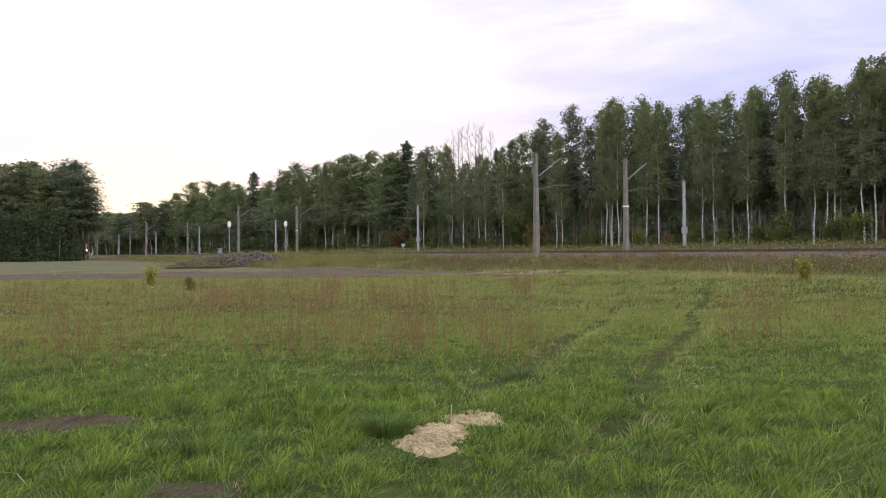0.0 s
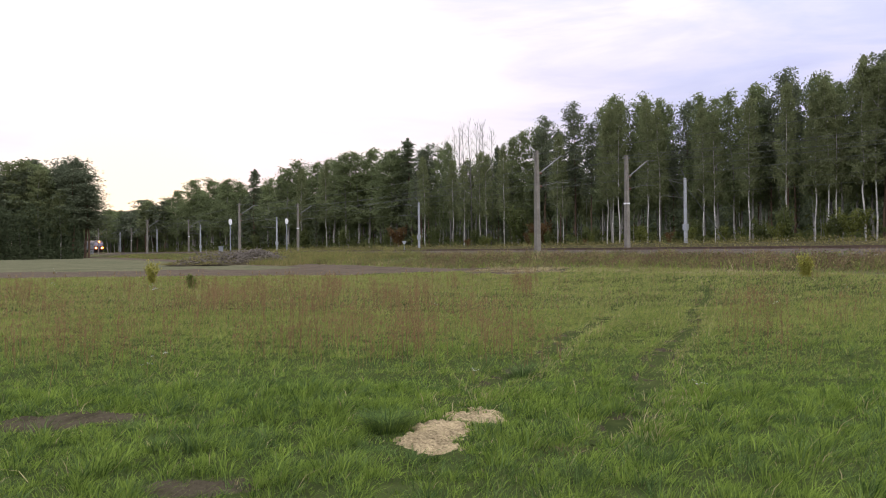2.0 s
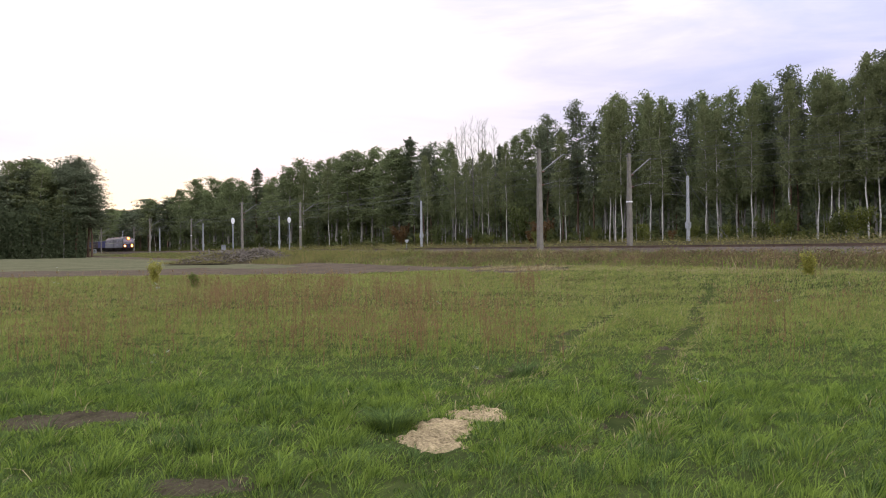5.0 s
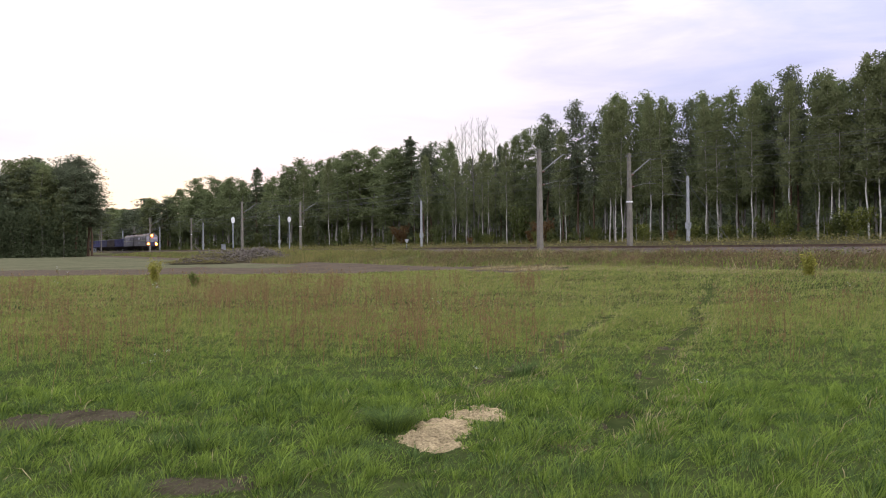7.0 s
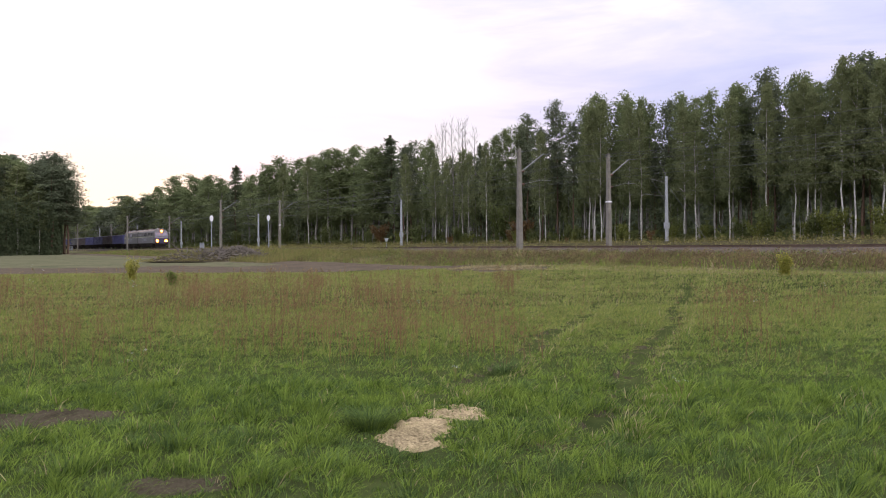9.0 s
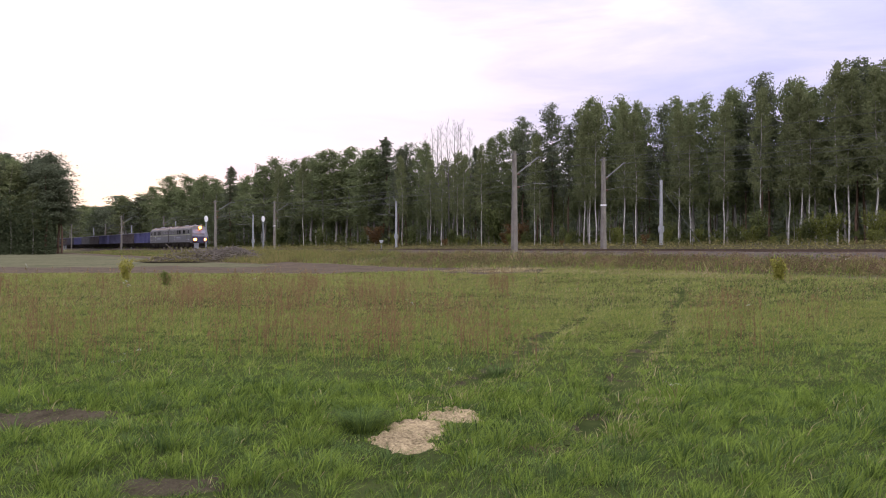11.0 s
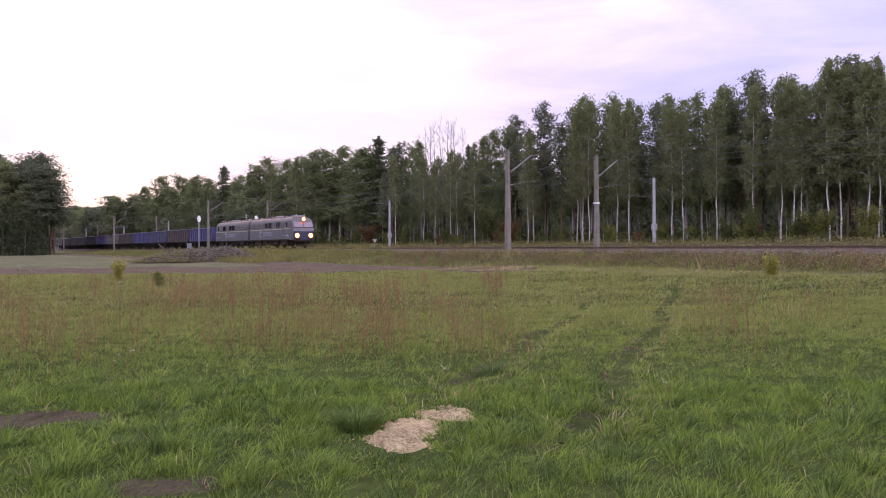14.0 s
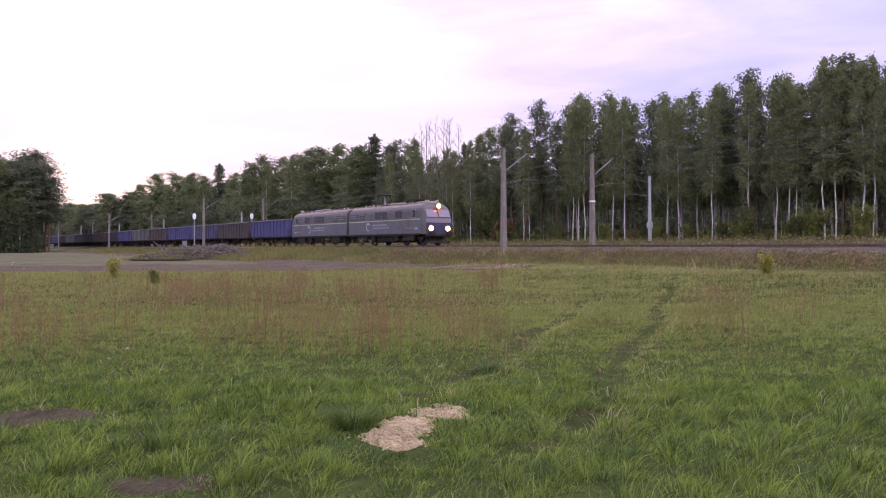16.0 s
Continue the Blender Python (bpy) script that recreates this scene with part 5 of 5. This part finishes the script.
for i, (x, y, h) in enumerate(((-20.0, 44.0, 0.9), (-19.4, 43.5, 0.7), (-9.6, 28.0, 0.75), (-9.0, 26.6, 0.65), (-3.85, 11.6, 0.3), (-3.9, 11.2, 0.2), (-6.2, 32.0, 0.6), (-0.2, 22.0, 0.5), (2.85, 9.5, 0.22), (6.6, 11.2, 0.25), (11.0, 23.5, 0.5), (17.2, 34.0, 0.7), (-16.5, 36.0, 0.6), (7.7, 20.0, 0.4), (0.35, 10.7, 0.2))):
    build_umbel(x, y, h, 300 + i)


# ---- the train ----
SPEED = 15.94
M_LOCO = surface("loco_grey_green", (0.052, 0.050, 0.048), (0.098, 0.094, 0.088), 0.9, 0.6, 0.03)
M_LOCO_LOW = surface("loco_blue_grey", (0.056, 0.056, 0.062), (0.100, 0.100, 0.108), 0.9, 0.55, 0.03)
M_LOCO_BLUE = surface("loco_front_blue", (0.020, 0.021, 0.050), (0.040, 0.042, 0.085), 1.2, 0.45, 0.02)
M_LOCO_ROOF = surface("loco_roof", (0.085, 0.062, 0.050), (0.26, 0.205, 0.17), 0.8, 0.8, 0.1)
M_LOCO_PALE = surface("loco_pale_front", (0.12, 0.12, 0.15), (0.20, 0.20, 0.24), 1.2, 0.5, 0.02)
M_STRIPE = surface("pale_stripe", (0.22, 0.24, 0.14), (0.32, 0.34, 0.22), 1.2, 0.5, 0.0)
M_UNDER = surface("dirty_underframe", (0.014, 0.013, 0.012), (0.050, 0.043, 0.038), 2.0, 0.92, 0.2)
M_GLASS = surface("dark_window_glass", (0.006, 0.007, 0.008), (0.014, 0.015, 0.018), 2.0, 0.2, 0.0)
# Pale base colour stands in for the sky reflected in the windscreens.
M_SCREEN = surface("windscreen_painted_sky", (0.09, 0.09, 0.12), (0.15, 0.15, 0.19), 1.5, 0.1, 0.0)
M_ROOFGEAR = surface("pale_roof_gear", (0.22, 0.22, 0.23), (0.36, 0.36, 0.37), 2.0, 0.6, 0.05)


def lamp_glass(name, colour, power):
    m = bpy.data.materials.new(name)
    m.use_nodes = True
    p = m.node_tree.nodes["Principled BSDF"]
    p.inputs["Base Color"].default_value = (0.25, 0.22, 0.18, 1)
    p.inputs["Emission Color"].default_value = (*colour, 1)
    p.inputs["Emission Strength"].default_value = power
    return m


M_LIT = lamp_glass("lit_headlight", (1.0, 0.14, 0.008), 120.0)
M_UNLIT = surface("headlight_glass", (0.4, 0.4, 0.4), (0.5, 0.5, 0.5), 3.0, 0.15, 0.0)


def build_bogie(parent, x, name, wheel_r, base):
    b = part(name, bogie_mesh(base), M_UNDER, parent)
    b.location = (x, 0, 0)
    for dx in (-base / 2, base / 2):
        bm = bmesh.new()
        tube_bm(bm, [(0, -0.8, 0), (0, 0.8, 0)], 0.08, 8)
        w = part("wheelset", bm, M_WHEEL, b)
        w.location = (dx, 0, wheel_r)
        for side in (-1, 1):
            bm = bmesh.new()
            pr = [(0.10, -0.09), (wheel_r * 0.55, -0.05), (wheel_r * 0.82, -0.05), (wheel_r * 0.86, -0.07), (wheel_r, -0.065), (wheel_r, 0.05), (wheel_r + 0.028, 0.055), (wheel_r + 0.028, 0.075), (0.10, 0.075)]
            lathe_bm(bm, pr if side < 0 else [(r, -h) for r, h in pr[::-1]], 20, (0, side * 0.76, 0), "y")
            me = bpy.data.meshes.new("wheel")
            bmesh.ops.recalc_face_normals(bm, faces=bm.faces)
            bm.to_mesh(me)
            bm.free()
            joined = bmesh.new()
            joined.from_mesh(w.data)
            joined.from_mesh(me)
            joined.to_mesh(w.data)
            joined.free()
    return b


def bogie_mesh(base):
    bm = bmesh.new()
    for side in (-1, 1):
        y0, y1 = sorted((side * 0.93, side * 1.10))
        box_bm(bm, -base / 2 - 0.45, base / 2 + 0.45, y0, y1, 0.55, 0.82, 0.03)
        for dx in (-base / 2, base / 2):
            box_bm(bm, dx - 0.2, dx + 0.2, y0 - 0.02, y1 + 0.06, 0.35, 0.62, 0.03)
        for k in (-0.3, 0.0, 0.3):
            tube_bm(bm, [(k, side * 1.05, 0.42), (k, side * 1.05, 0.62)], 0.09, 8)
    box_bm(bm, -0.4, 0.4, -0.95, 0.95, 0.5, 0.8, 0.03)
    return bm


M_WHEEL = surface("worn_wheel_steel", (0.018, 0.016, 0.015), (0.060, 0.052, 0.047), 3.0, 0.9, 0.1)


def build_section(lit, label):
    """One half of the double locomotive: nose at x = 0, length 15.2 m to the rear."""
    t = thing("electric_locomotive", label, "locomotive", "halves of the double locomotive")
    prof = [(1.47, 1.00), (1.48, 1.15), (1.48, 2.36), (1.46, 3.10), (1.40, 3.36), (1.22, 3.60), (0.85, 3.76), (0.40, 3.82)]
    ring = [(-y, z) for y, z in prof] + [(y, z) for y, z in prof[::-1]]

    def nose(z):
        return 0.0 if z < 2.4 else -0.42 * (z - 2.4) / 0.9 if z < 3.3 else -0.42 - 0.6 * (z - 3.3) / 0.5

    bm = bmesh.new()
    rows = [[bm.verts.new((-15.1, y * 0.985, z)) for y, z in ring], [bm.verts.new((-1.5, y, z)) for y, z in ring],
            [bm.verts.new((-0.45 + nose(z) * 0.6, y * 0.975, z)) for y, z in ring], [bm.verts.new((nose(z), y * 0.90, z)) for y, z in ring]]
    for a, b in zip(rows, rows[1:]):
        for k in range(len(ring)):
            bm.faces.new((a[k], a[(k + 1) % len(ring)], b[(k + 1) % len(ring)], b[k]))
    bm.faces.new(rows[0][::-1])
    n = len(ring)
    last = rows[-1]
    for k in range(n // 2 - 1):
        bm.faces.new((last[k], last[k + 1], last[n - 2 - k], last[n - 1 - k]))
    part("body", bm, M_LOCO, t, "grey painted steel body")
    for side in (-1, 1):
        def panel(name, x0, x1, z0, z1, mat, proud=0.012, bevel=0.0, label=""):
            bm = bmesh.new()
            y = side * 1.48
            box_bm(bm, x0, x1, min(y - side * 0.02, y + side * proud), max(y - side * 0.02, y + side * proud), z0, z1, bevel)
            return part(name, bm, mat, t, label)
        panel("lower_side", -15.05, -0.75, 1.12, 2.30, M_LOCO_LOW, 0.008)
        panel("stripe", -15.05, -0.75, 2.31, 2.40, M_STRIPE, 0.014, label="pale yellow-green stripe")
        for x0, x1 in ((-2.1, -1.5), (-5.3, -4.15), (-7.95, -6.95), (-9.25, -8.25)):
            f = panel("window", x0, x1, 2.55, 3.18, M_GLASS, 0.016, label="dark side window")
            bm = bmesh.new()
            y = side * 1.497
            for a0, a1, b0, b1 in ((x0 - 0.05, x1 + 0.05, 3.18, 3.23), (x0 - 0.05, x1 + 0.05, 2.50, 2.55), (x0 - 0.05, x0, 2.55, 3.18), (x1, x1 + 0.05, 2.55, 3.18)):
                box_bm(bm, a0, a1, min(y, y + side * 0.012), max(y, y + side * 0.012), b0, b1)
            part("window_frame", bm, M_LOCO_PALE if x0 > -3 else M_LOCO, f)
        for k in range(5):
            for x0, x1 in ((-14.6, -13.3), (-12.9, -11.6)):
                panel("grille_slat", x0, x1, 2.62 + 0.11 * k, 2.68 + 0.11 * k, M_LOCO_PALE if k % 2 else M_LOCO, 0.03)
        # plain pale shapes where the owner's sign stands
        bm = bmesh.new()
        y = side * 1.50
        for a in range(14):
            u0, u1 = 0.5 + a * 0.33, 0.5 + (a + 1) * 0.33
            v = [((-10.8 if lit else -5.4) + r * math.cos(u), y, 1.82 + r * math.sin(u)) for u, r in ((u0, 0.42), (u1, 0.42), (u1, 0.22 + 0.006 * a), (u0, 0.22 + 0.006 * a))]
            bm.faces.new([bm.verts.new(p) for p in v])
        part("emblem", bm, M_ROOFGEAR, t, "pale crescent emblem")
        x0 = -9.9 if lit else -9.6
        panel("name_bar", x0, x0 + 3.0, 1.87, 2.04, M_LOCO_PALE, 0.018, label="pale lettering bar")
        panel("name_bar", x0 + 0.1, x0 + 3.4, 1.62, 1.74, M_LOCO_PALE, 0.018, label="pale lettering bar")
        panel("name_bar", -3.2, -2.2, 1.55, 1.62, M_LOCO_PALE, 0.018)
        panel("name_bar", -1.7, -1.2, 1.45, 1.60, M_ROOFGEAR, 0.018)
        panel("skirt", -14.9, -0.9, 0.92, 1.08, M_UNDER, 0.0)
        panel("cab_door", -3.2, -2.5, 1.14, 3.10, M_LOCO, 0.014, 0.004)
    # nose
    bm = bmesh.new()
    box_bm(bm, -0.05, 0.035, -1.31, 1.31, 1.02, 2.02, 0.02)
    part("nose_panel", bm, M_LOCO_BLUE, t, "dark blue lower nose")
    bm = bmesh.new()
    box_bm(bm, -0.05, 0.028, -1.31, 1.31, 2.03, 2.40, 0.01)
    part("nose_band", bm, M_LOCO_PALE, t, "pale grey band under the windscreens")
    for side in (-1, 1):
        bm = bmesh.new()
        y0, y1 = sorted((side * 0.06, side * 1.20))
        vs = [(0.012, y0, 2.52), (0.012, y1, 2.52), (-0.318, y1, 3.22), (-0.318, y0, 3.22)]
        f = bm.faces.new([bm.verts.new(v) for v in vs])
        g = bmesh.ops.extrude_face_region(bm, geom=[f])
        bmesh.ops.translate(bm, verts=[v for v in g["geom"] if isinstance(v, bmesh.types.BMVert)], vec=(-0.12, 0, -0.04))
        part("windscreen", bm, M_SCREEN, t, "windscreen with the sky's reflection painted in as a pale colour")
        for z, r0, nm in ((1.52, 0.25, "headlight"),):
            bm = bmesh.new()
            lathe_bm(bm, [(r0 + 0.05, 0.0), (r0 + 0.05, 0.10), (r0 + 0.01, 0.12)], 18, (0.03, side * 0.87, z), "x")
            h = part(nm, bm, M_LOCO_BLUE, t)
            bm = bmesh.new()
            lathe_bm(bm, [(r0, 0.10), (r0 * 0.8, 0.15), (r0 * 0.3, 0.17)], 18, (0.03, side * 0.87, z), "x")
            part("lens", bm, M_LIT if lit else M_UNLIT, h, "lit warm headlight lens" if lit else "unlit lens")
        bm = bmesh.new()
        lathe_bm(bm, [(0.09, 0.0), (0.09, 0.38), (0.22, 0.40), (0.22, 0.46), (0.12, 0.48)], 14, (0.03, side * 0.875, 1.05), "x")
        part("buffer", bm, M_UNDER, t)
    bm = bmesh.new()
    box_bm(bm, -0.35, -0.0, -0.24, 0.24, 3.34, 3.68, 0.05)
    h = part("top_light", bm, M_LOCO_ROOF, t)
    bm = bmesh.new()
    lathe_bm(bm, [(0.20, 0.0), (0.16, 0.05), (0.06, 0.07)], 16, (0.0, 0, 3.50), "x")
    part("lens", bm, M_LIT if lit else M_UNLIT, h, "lit warm headlight lens" if lit else "unlit lens")
    bm = bmesh.new()
    box_bm(bm, -0.25, 0.05, -1.30, 1.30, 0.80, 1.02, 0.02)
    part("buffer_beam", bm, M_UNDER, t)
    bm = bmesh.new()
    box_bm(bm, -0.3, 0.02, -1.2, 1.2, 0.18, 0.42, 0.04)
    for y in (-0.8, 0.8):
        box_bm(bm, -0.2, -0.1, y - 0.05, y + 0.05, 0.4, 0.85)
    part("rail_guard", bm, M_UNDER, t)
    bm = bmesh.new()
    box_bm(bm, -9.6, -6.0, -1.1, 1.1, 0.35, 1.02, 0.06)
    part("underfloor_box", bm, M_UNDER, t)
    # Dark inner plate, added to stop light showing through between the bogies.
    bm = bmesh.new()
    box_bm(bm, -14.9, -0.5, -0.62, 0.62, 0.30, 1.05, 0.03)
    part("centre_sill", bm, M_UNDER, t)
    for side in (-1, 1):
        for x0, x1 in ((-5.7, -5.0), (-10.4, -9.75), (-13.2, -11.3), (-3.9, -2.0)):
            bm = bmesh.new()
            ya, yb = sorted((side * 1.12, side * 1.38))
            box_bm(bm, x0, x1, ya, yb, 0.42, 0.98, 0.04)
            part("equipment_box", bm, M_UNDER, t)
    # roof
    bm = bmesh.new()
    rr = [(-1.30, 3.54), (-1.22, 3.63), (-0.85, 3.79), (-0.40, 3.86), (0.40, 3.86), (0.85, 3.79), (1.22, 3.63), (1.30, 3.54)]
    a = [bm.verts.new((-15.0, y, z)) for y, z in rr]
    b = [bm.verts.new((-0.95, y * 0.97, z)) for y, z in rr]
    for k in range(7):
        bm.faces.new((a[k], a[k + 1], b[k + 1], b[k]))
    bm.faces.new(a)
    bm.faces.new(b[::-1])
    bm.faces.new((a[0], b[0], b[7], a[7]))
    part("roof", bm, M_LOCO_ROOF, t, "dusty grey-brown roof")
    bm = bmesh.new()
    box_bm(bm, -8.2, -4.8, -0.55, 0.55, 3.84, 4.06, 0.06)
    part("roof_hatch", bm, M_ROOFGEAR, t, "pale raised roof hatch")
    bm = bmesh.new()
    box_bm(bm, -2.6, -1.1, -0.7, 0.7, 3.82, 3.98, 0.05)
    part("roof_vent", bm, M_ROOFGEAR, t)
    for y in (-0.9, 0.9):
        bm = bmesh.new()
        tube_bm(bm, [(-14.4, y, 3.86), (-9.0, y, 3.92), (-1.4, y, 3.86)], 0.035, 6)
        part("roof_conduit", bm, M_LOCO_ROOF, t)
    for k in range(7):
        bm = bmesh.new()
        lathe_bm(bm, [(0.05, 3.80), (0.10, 3.86), (0.05, 3.91), (0.10, 3.97), (0.05, 4.02), (0.08, 4.08)], 8, (-13.9 + 0.42 * k, 0.35 * (-1) ** k, 0))
        part("insulator", bm, M_ROOFGEAR if k % 3 else M_INSUL, t)
    for y in (-0.5, 0.5):
        bm = bmesh.new()
        tube_bm(bm, [(-1.5, y, 4.02), (-1.15, y, 4.02), (-0.95, y, 4.02)], [0.04, 0.05, 0.10], 8)
        part("horn", bm, M_ROOFGEAR, t)
    for x, up in ((-4.0, 0.0), (-10.2, 0.75 if lit else 0.0)):
        bm = bmesh.new()
        for y in (-0.55, 0.55):
            tube_bm(bm, [(x - 0.9, y, 4.02), (x + 0.9, y, 4.02)], 0.05, 6)
            for dx in (-0.7, 0.7):
                lathe_bm(bm, [(0.05, 3.78), (0.09, 3.84), (0.05, 3.88), (0.09, 3.93), (0.05, 4.0)], 8, (x + dx, y, 0))
        p = part("pantograph", bm, M_UNDER, t, "raised pantograph" if up else "folded pantograph")
        bm = bmesh.new()
        k = 0.95 - 0.35 * (up > 0)
        zt = 4.22 + up
        for y in (-0.5, 0.5):
            for sx in (-1, 1):
                tube_bm(bm, [(x + sx * 0.25, y, 4.05), (x + sx * k * 1.1, y * 0.9, 4.05 + (zt - 4.05) * 0.5), (x + sx * 0.18, y * 0.8, zt)], 0.028, 5)
        part("pantograph_frame", bm, M_UNDER, p)
        bm = bmesh.new()
        for sx in (-0.18, 0.18):
            tube_bm(bm, [(x + sx, -0.95, zt - 0.12), (x + sx, -0.6, zt + 0.02), (x + sx, 0.6, zt + 0.02), (x + sx, 0.95, zt - 0.12)], 0.03, 5)
        part("collector_head", bm, M_UNDER, p)
    for x in (-2.9, -12.2):
        build_bogie(t, x, "bogie", 0.62, 3.05)
    return t


def build_wagon(tone, label):
    """An open wagon: coupling face at x = 0, 14 m long."""
    t = thing("freight_wagon", label, "freight wagon", "wagons of the train")
    m = WAGON_PAINT[tone]
    x0, x1 = -13.4, -0.6
    for side in (-1, 1):
        bm = bmesh.new()
        y0, y1 = sorted((side * 1.38, side * 1.44))
        box_bm(bm, x0, x1, y0, y1, 1.15, 3.12)
        w = part("side_wall", bm, m, t)
        for k in range(12):
            x = x0 + 0.06 + (x1 - x0 - 0.12) * k / 11
            bm = bmesh.new()
            ya, yb = sorted((side * 1.435, side * 1.53))
            box_bm(bm, x - 0.06, x + 0.06, ya, yb, 1.12, 3.10, 0.012)
            part("stake", bm, m, w)
        bm = bmesh.new()
        ya, yb = sorted((side * 1.33, side * 1.55))
        box_bm(bm, x0 - 0.02, x1 + 0.02, ya, yb, 3.10, 3.24, 0.02)
        part("top_rail", bm, M_WAGON_RIM, w, "top rail paler than the sides")
        bm = bmesh.new()
        ya, yb = sorted((side * 1.30, side * 1.50))
        box_bm(bm, x0 - 0.1, x1 + 0.1, ya, yb, 0.98, 1.16, 0.02)
        part("sill", bm, M_UNDER, t)
    for x in (x0, x1):
        bm = bmesh.new()
        box_bm(bm, x - 0.04, x + 0.04, -1.38, 1.38, 1.15, 3.2, 0.01)
        for y in (-0.9, -0.3, 0.3, 0.9):
            e = 1 if x == x1 else -1
            xa, xb = sorted((x + e * 0.03, x + e * 0.11))
            box_bm(bm, xa, xb, y - 0.06, y + 0.06, 1.15, 3.15)
        part("end_wall", bm, m, t)
        e = 1 if x == x1 else -1
        for y in (-0.875, 0.875):
            bm = bmesh.new()
            pr = [(0.08, 0.0), (0.08, 0.42), (0.21, 0.44), (0.21, 0.50), (0.1, 0.52)]
            lathe_bm(bm, pr if e > 0 else [(r, -h) for r, h in pr[::-1]], 12, (x + e * 0.05, y, 1.05), "x")
            part("buffer", bm, M_UNDER, t)
    bm = bmesh.new()
    box_bm(bm, x0, x1, -1.36, 1.36, 1.05, 1.2)
    part("floor", bm, M_UNDER, t)
    bm = bmesh.new()
    box_bm(bm, -13.2, -0.8, -0.5, 0.5, 0.45, 1.06, 0.04)
    box_bm(bm, -8.6, -5.4, -1.0, 1.0, 0.55, 1.0, 0.05)
    part("brake_gear", bm, M_UNDER, t)
    for x in (-2.6, -11.4):
        build_bogie(t, x, "bogie", 0.46, 1.8)
    return t


M_WAGON_RIM = surface("pale_rim", (0.07, 0.07, 0.085), (0.19, 0.19, 0.21), 1.0, 0.7, 0.1)
WAGON_PAINT = {
    "blue": surface("wagon_blue", (0.026, 0.027, 0.068), (0.060, 0.061, 0.150), 0.8, 0.7, 0.1),
    "greyblue": surface("wagon_dusty_blue", (0.030, 0.029, 0.045), (0.062, 0.062, 0.125), 0.7, 0.8, 0.1),
    "brown": surface("wagon_rust_brown", (0.026, 0.021, 0.022), (0.068, 0.054, 0.052), 0.8, 0.85, 0.2),
    "grey": surface("wagon_grey", (0.055, 0.055, 0.055), (0.10, 0.10, 0.095), 0.8, 0.85, 0.1),
    "dark": surface("wagon_dark_violet", (0.018, 0.017, 0.022), (0.042, 0.040, 0.050), 0.8, 0.85, 0.1),
}
WAGON_LABELS = {
    "blue": "open freight wagon with bright blue ribbed sides", "greyblue": "open freight wagon in dusty faded blue",
    "brown": "open freight wagon with rusty brown ribbed sides", "grey": "open freight wagon with dull grey sides",
    "dark": "open freight wagon with dark violet-grey sides",
}
front = build_section(True, "front half of grey electric locomotive, headlights lit")
rear = build_section(False, "rear half of grey electric locomotive, lights off")
train = [(front, 0.0, 0), (rear, -30.8, 180)]
made, back = {}, -31.3
for tone in ("blue", "brown", "greyblue", "blue", "brown", "grey", "blue", "dark", "brown", "dark", "brown", "grey", "dark", "blue", "dark", "brown", "dark"):
    if tone in made:
        w = copy_thing(made[tone], Matrix())
    else:
        w = made[tone] = build_wagon(tone, WAGON_LABELS[tone])
    train.append((w, back, 0))
    back -= 14.04


def motions():
    turn = math.degrees(math.atan2(WAY.y, WAY.x))
    tilt = math.degrees(math.atan(-FALL))
    for ob, behind, about in train:
        rows = []
        for t in (0, 4, 8, 12, 16):
            s = SPEED * (t - 16) + behind
            x, y = spot(s, 0)
            rows.append((t, pose(x, y, rail_top(s), 0, tilt, turn) @ pose(0, 0, 0, 0, 0, about)))
        walk(ob, rows)
    # the wheels roll on the rails
    for ob, behind, about in train:
        sign = -1 if about else 1
        for w in [c for c in ob.children_recursive if c.name.startswith("wheelset")]:
            at = w.location.copy()
            walk(w, [(k / FPS, pose(*at, 0, sign * math.degrees(SPEED * k / FPS / at.z), 0)) for k in range(16 * FPS + 1)])


motions()
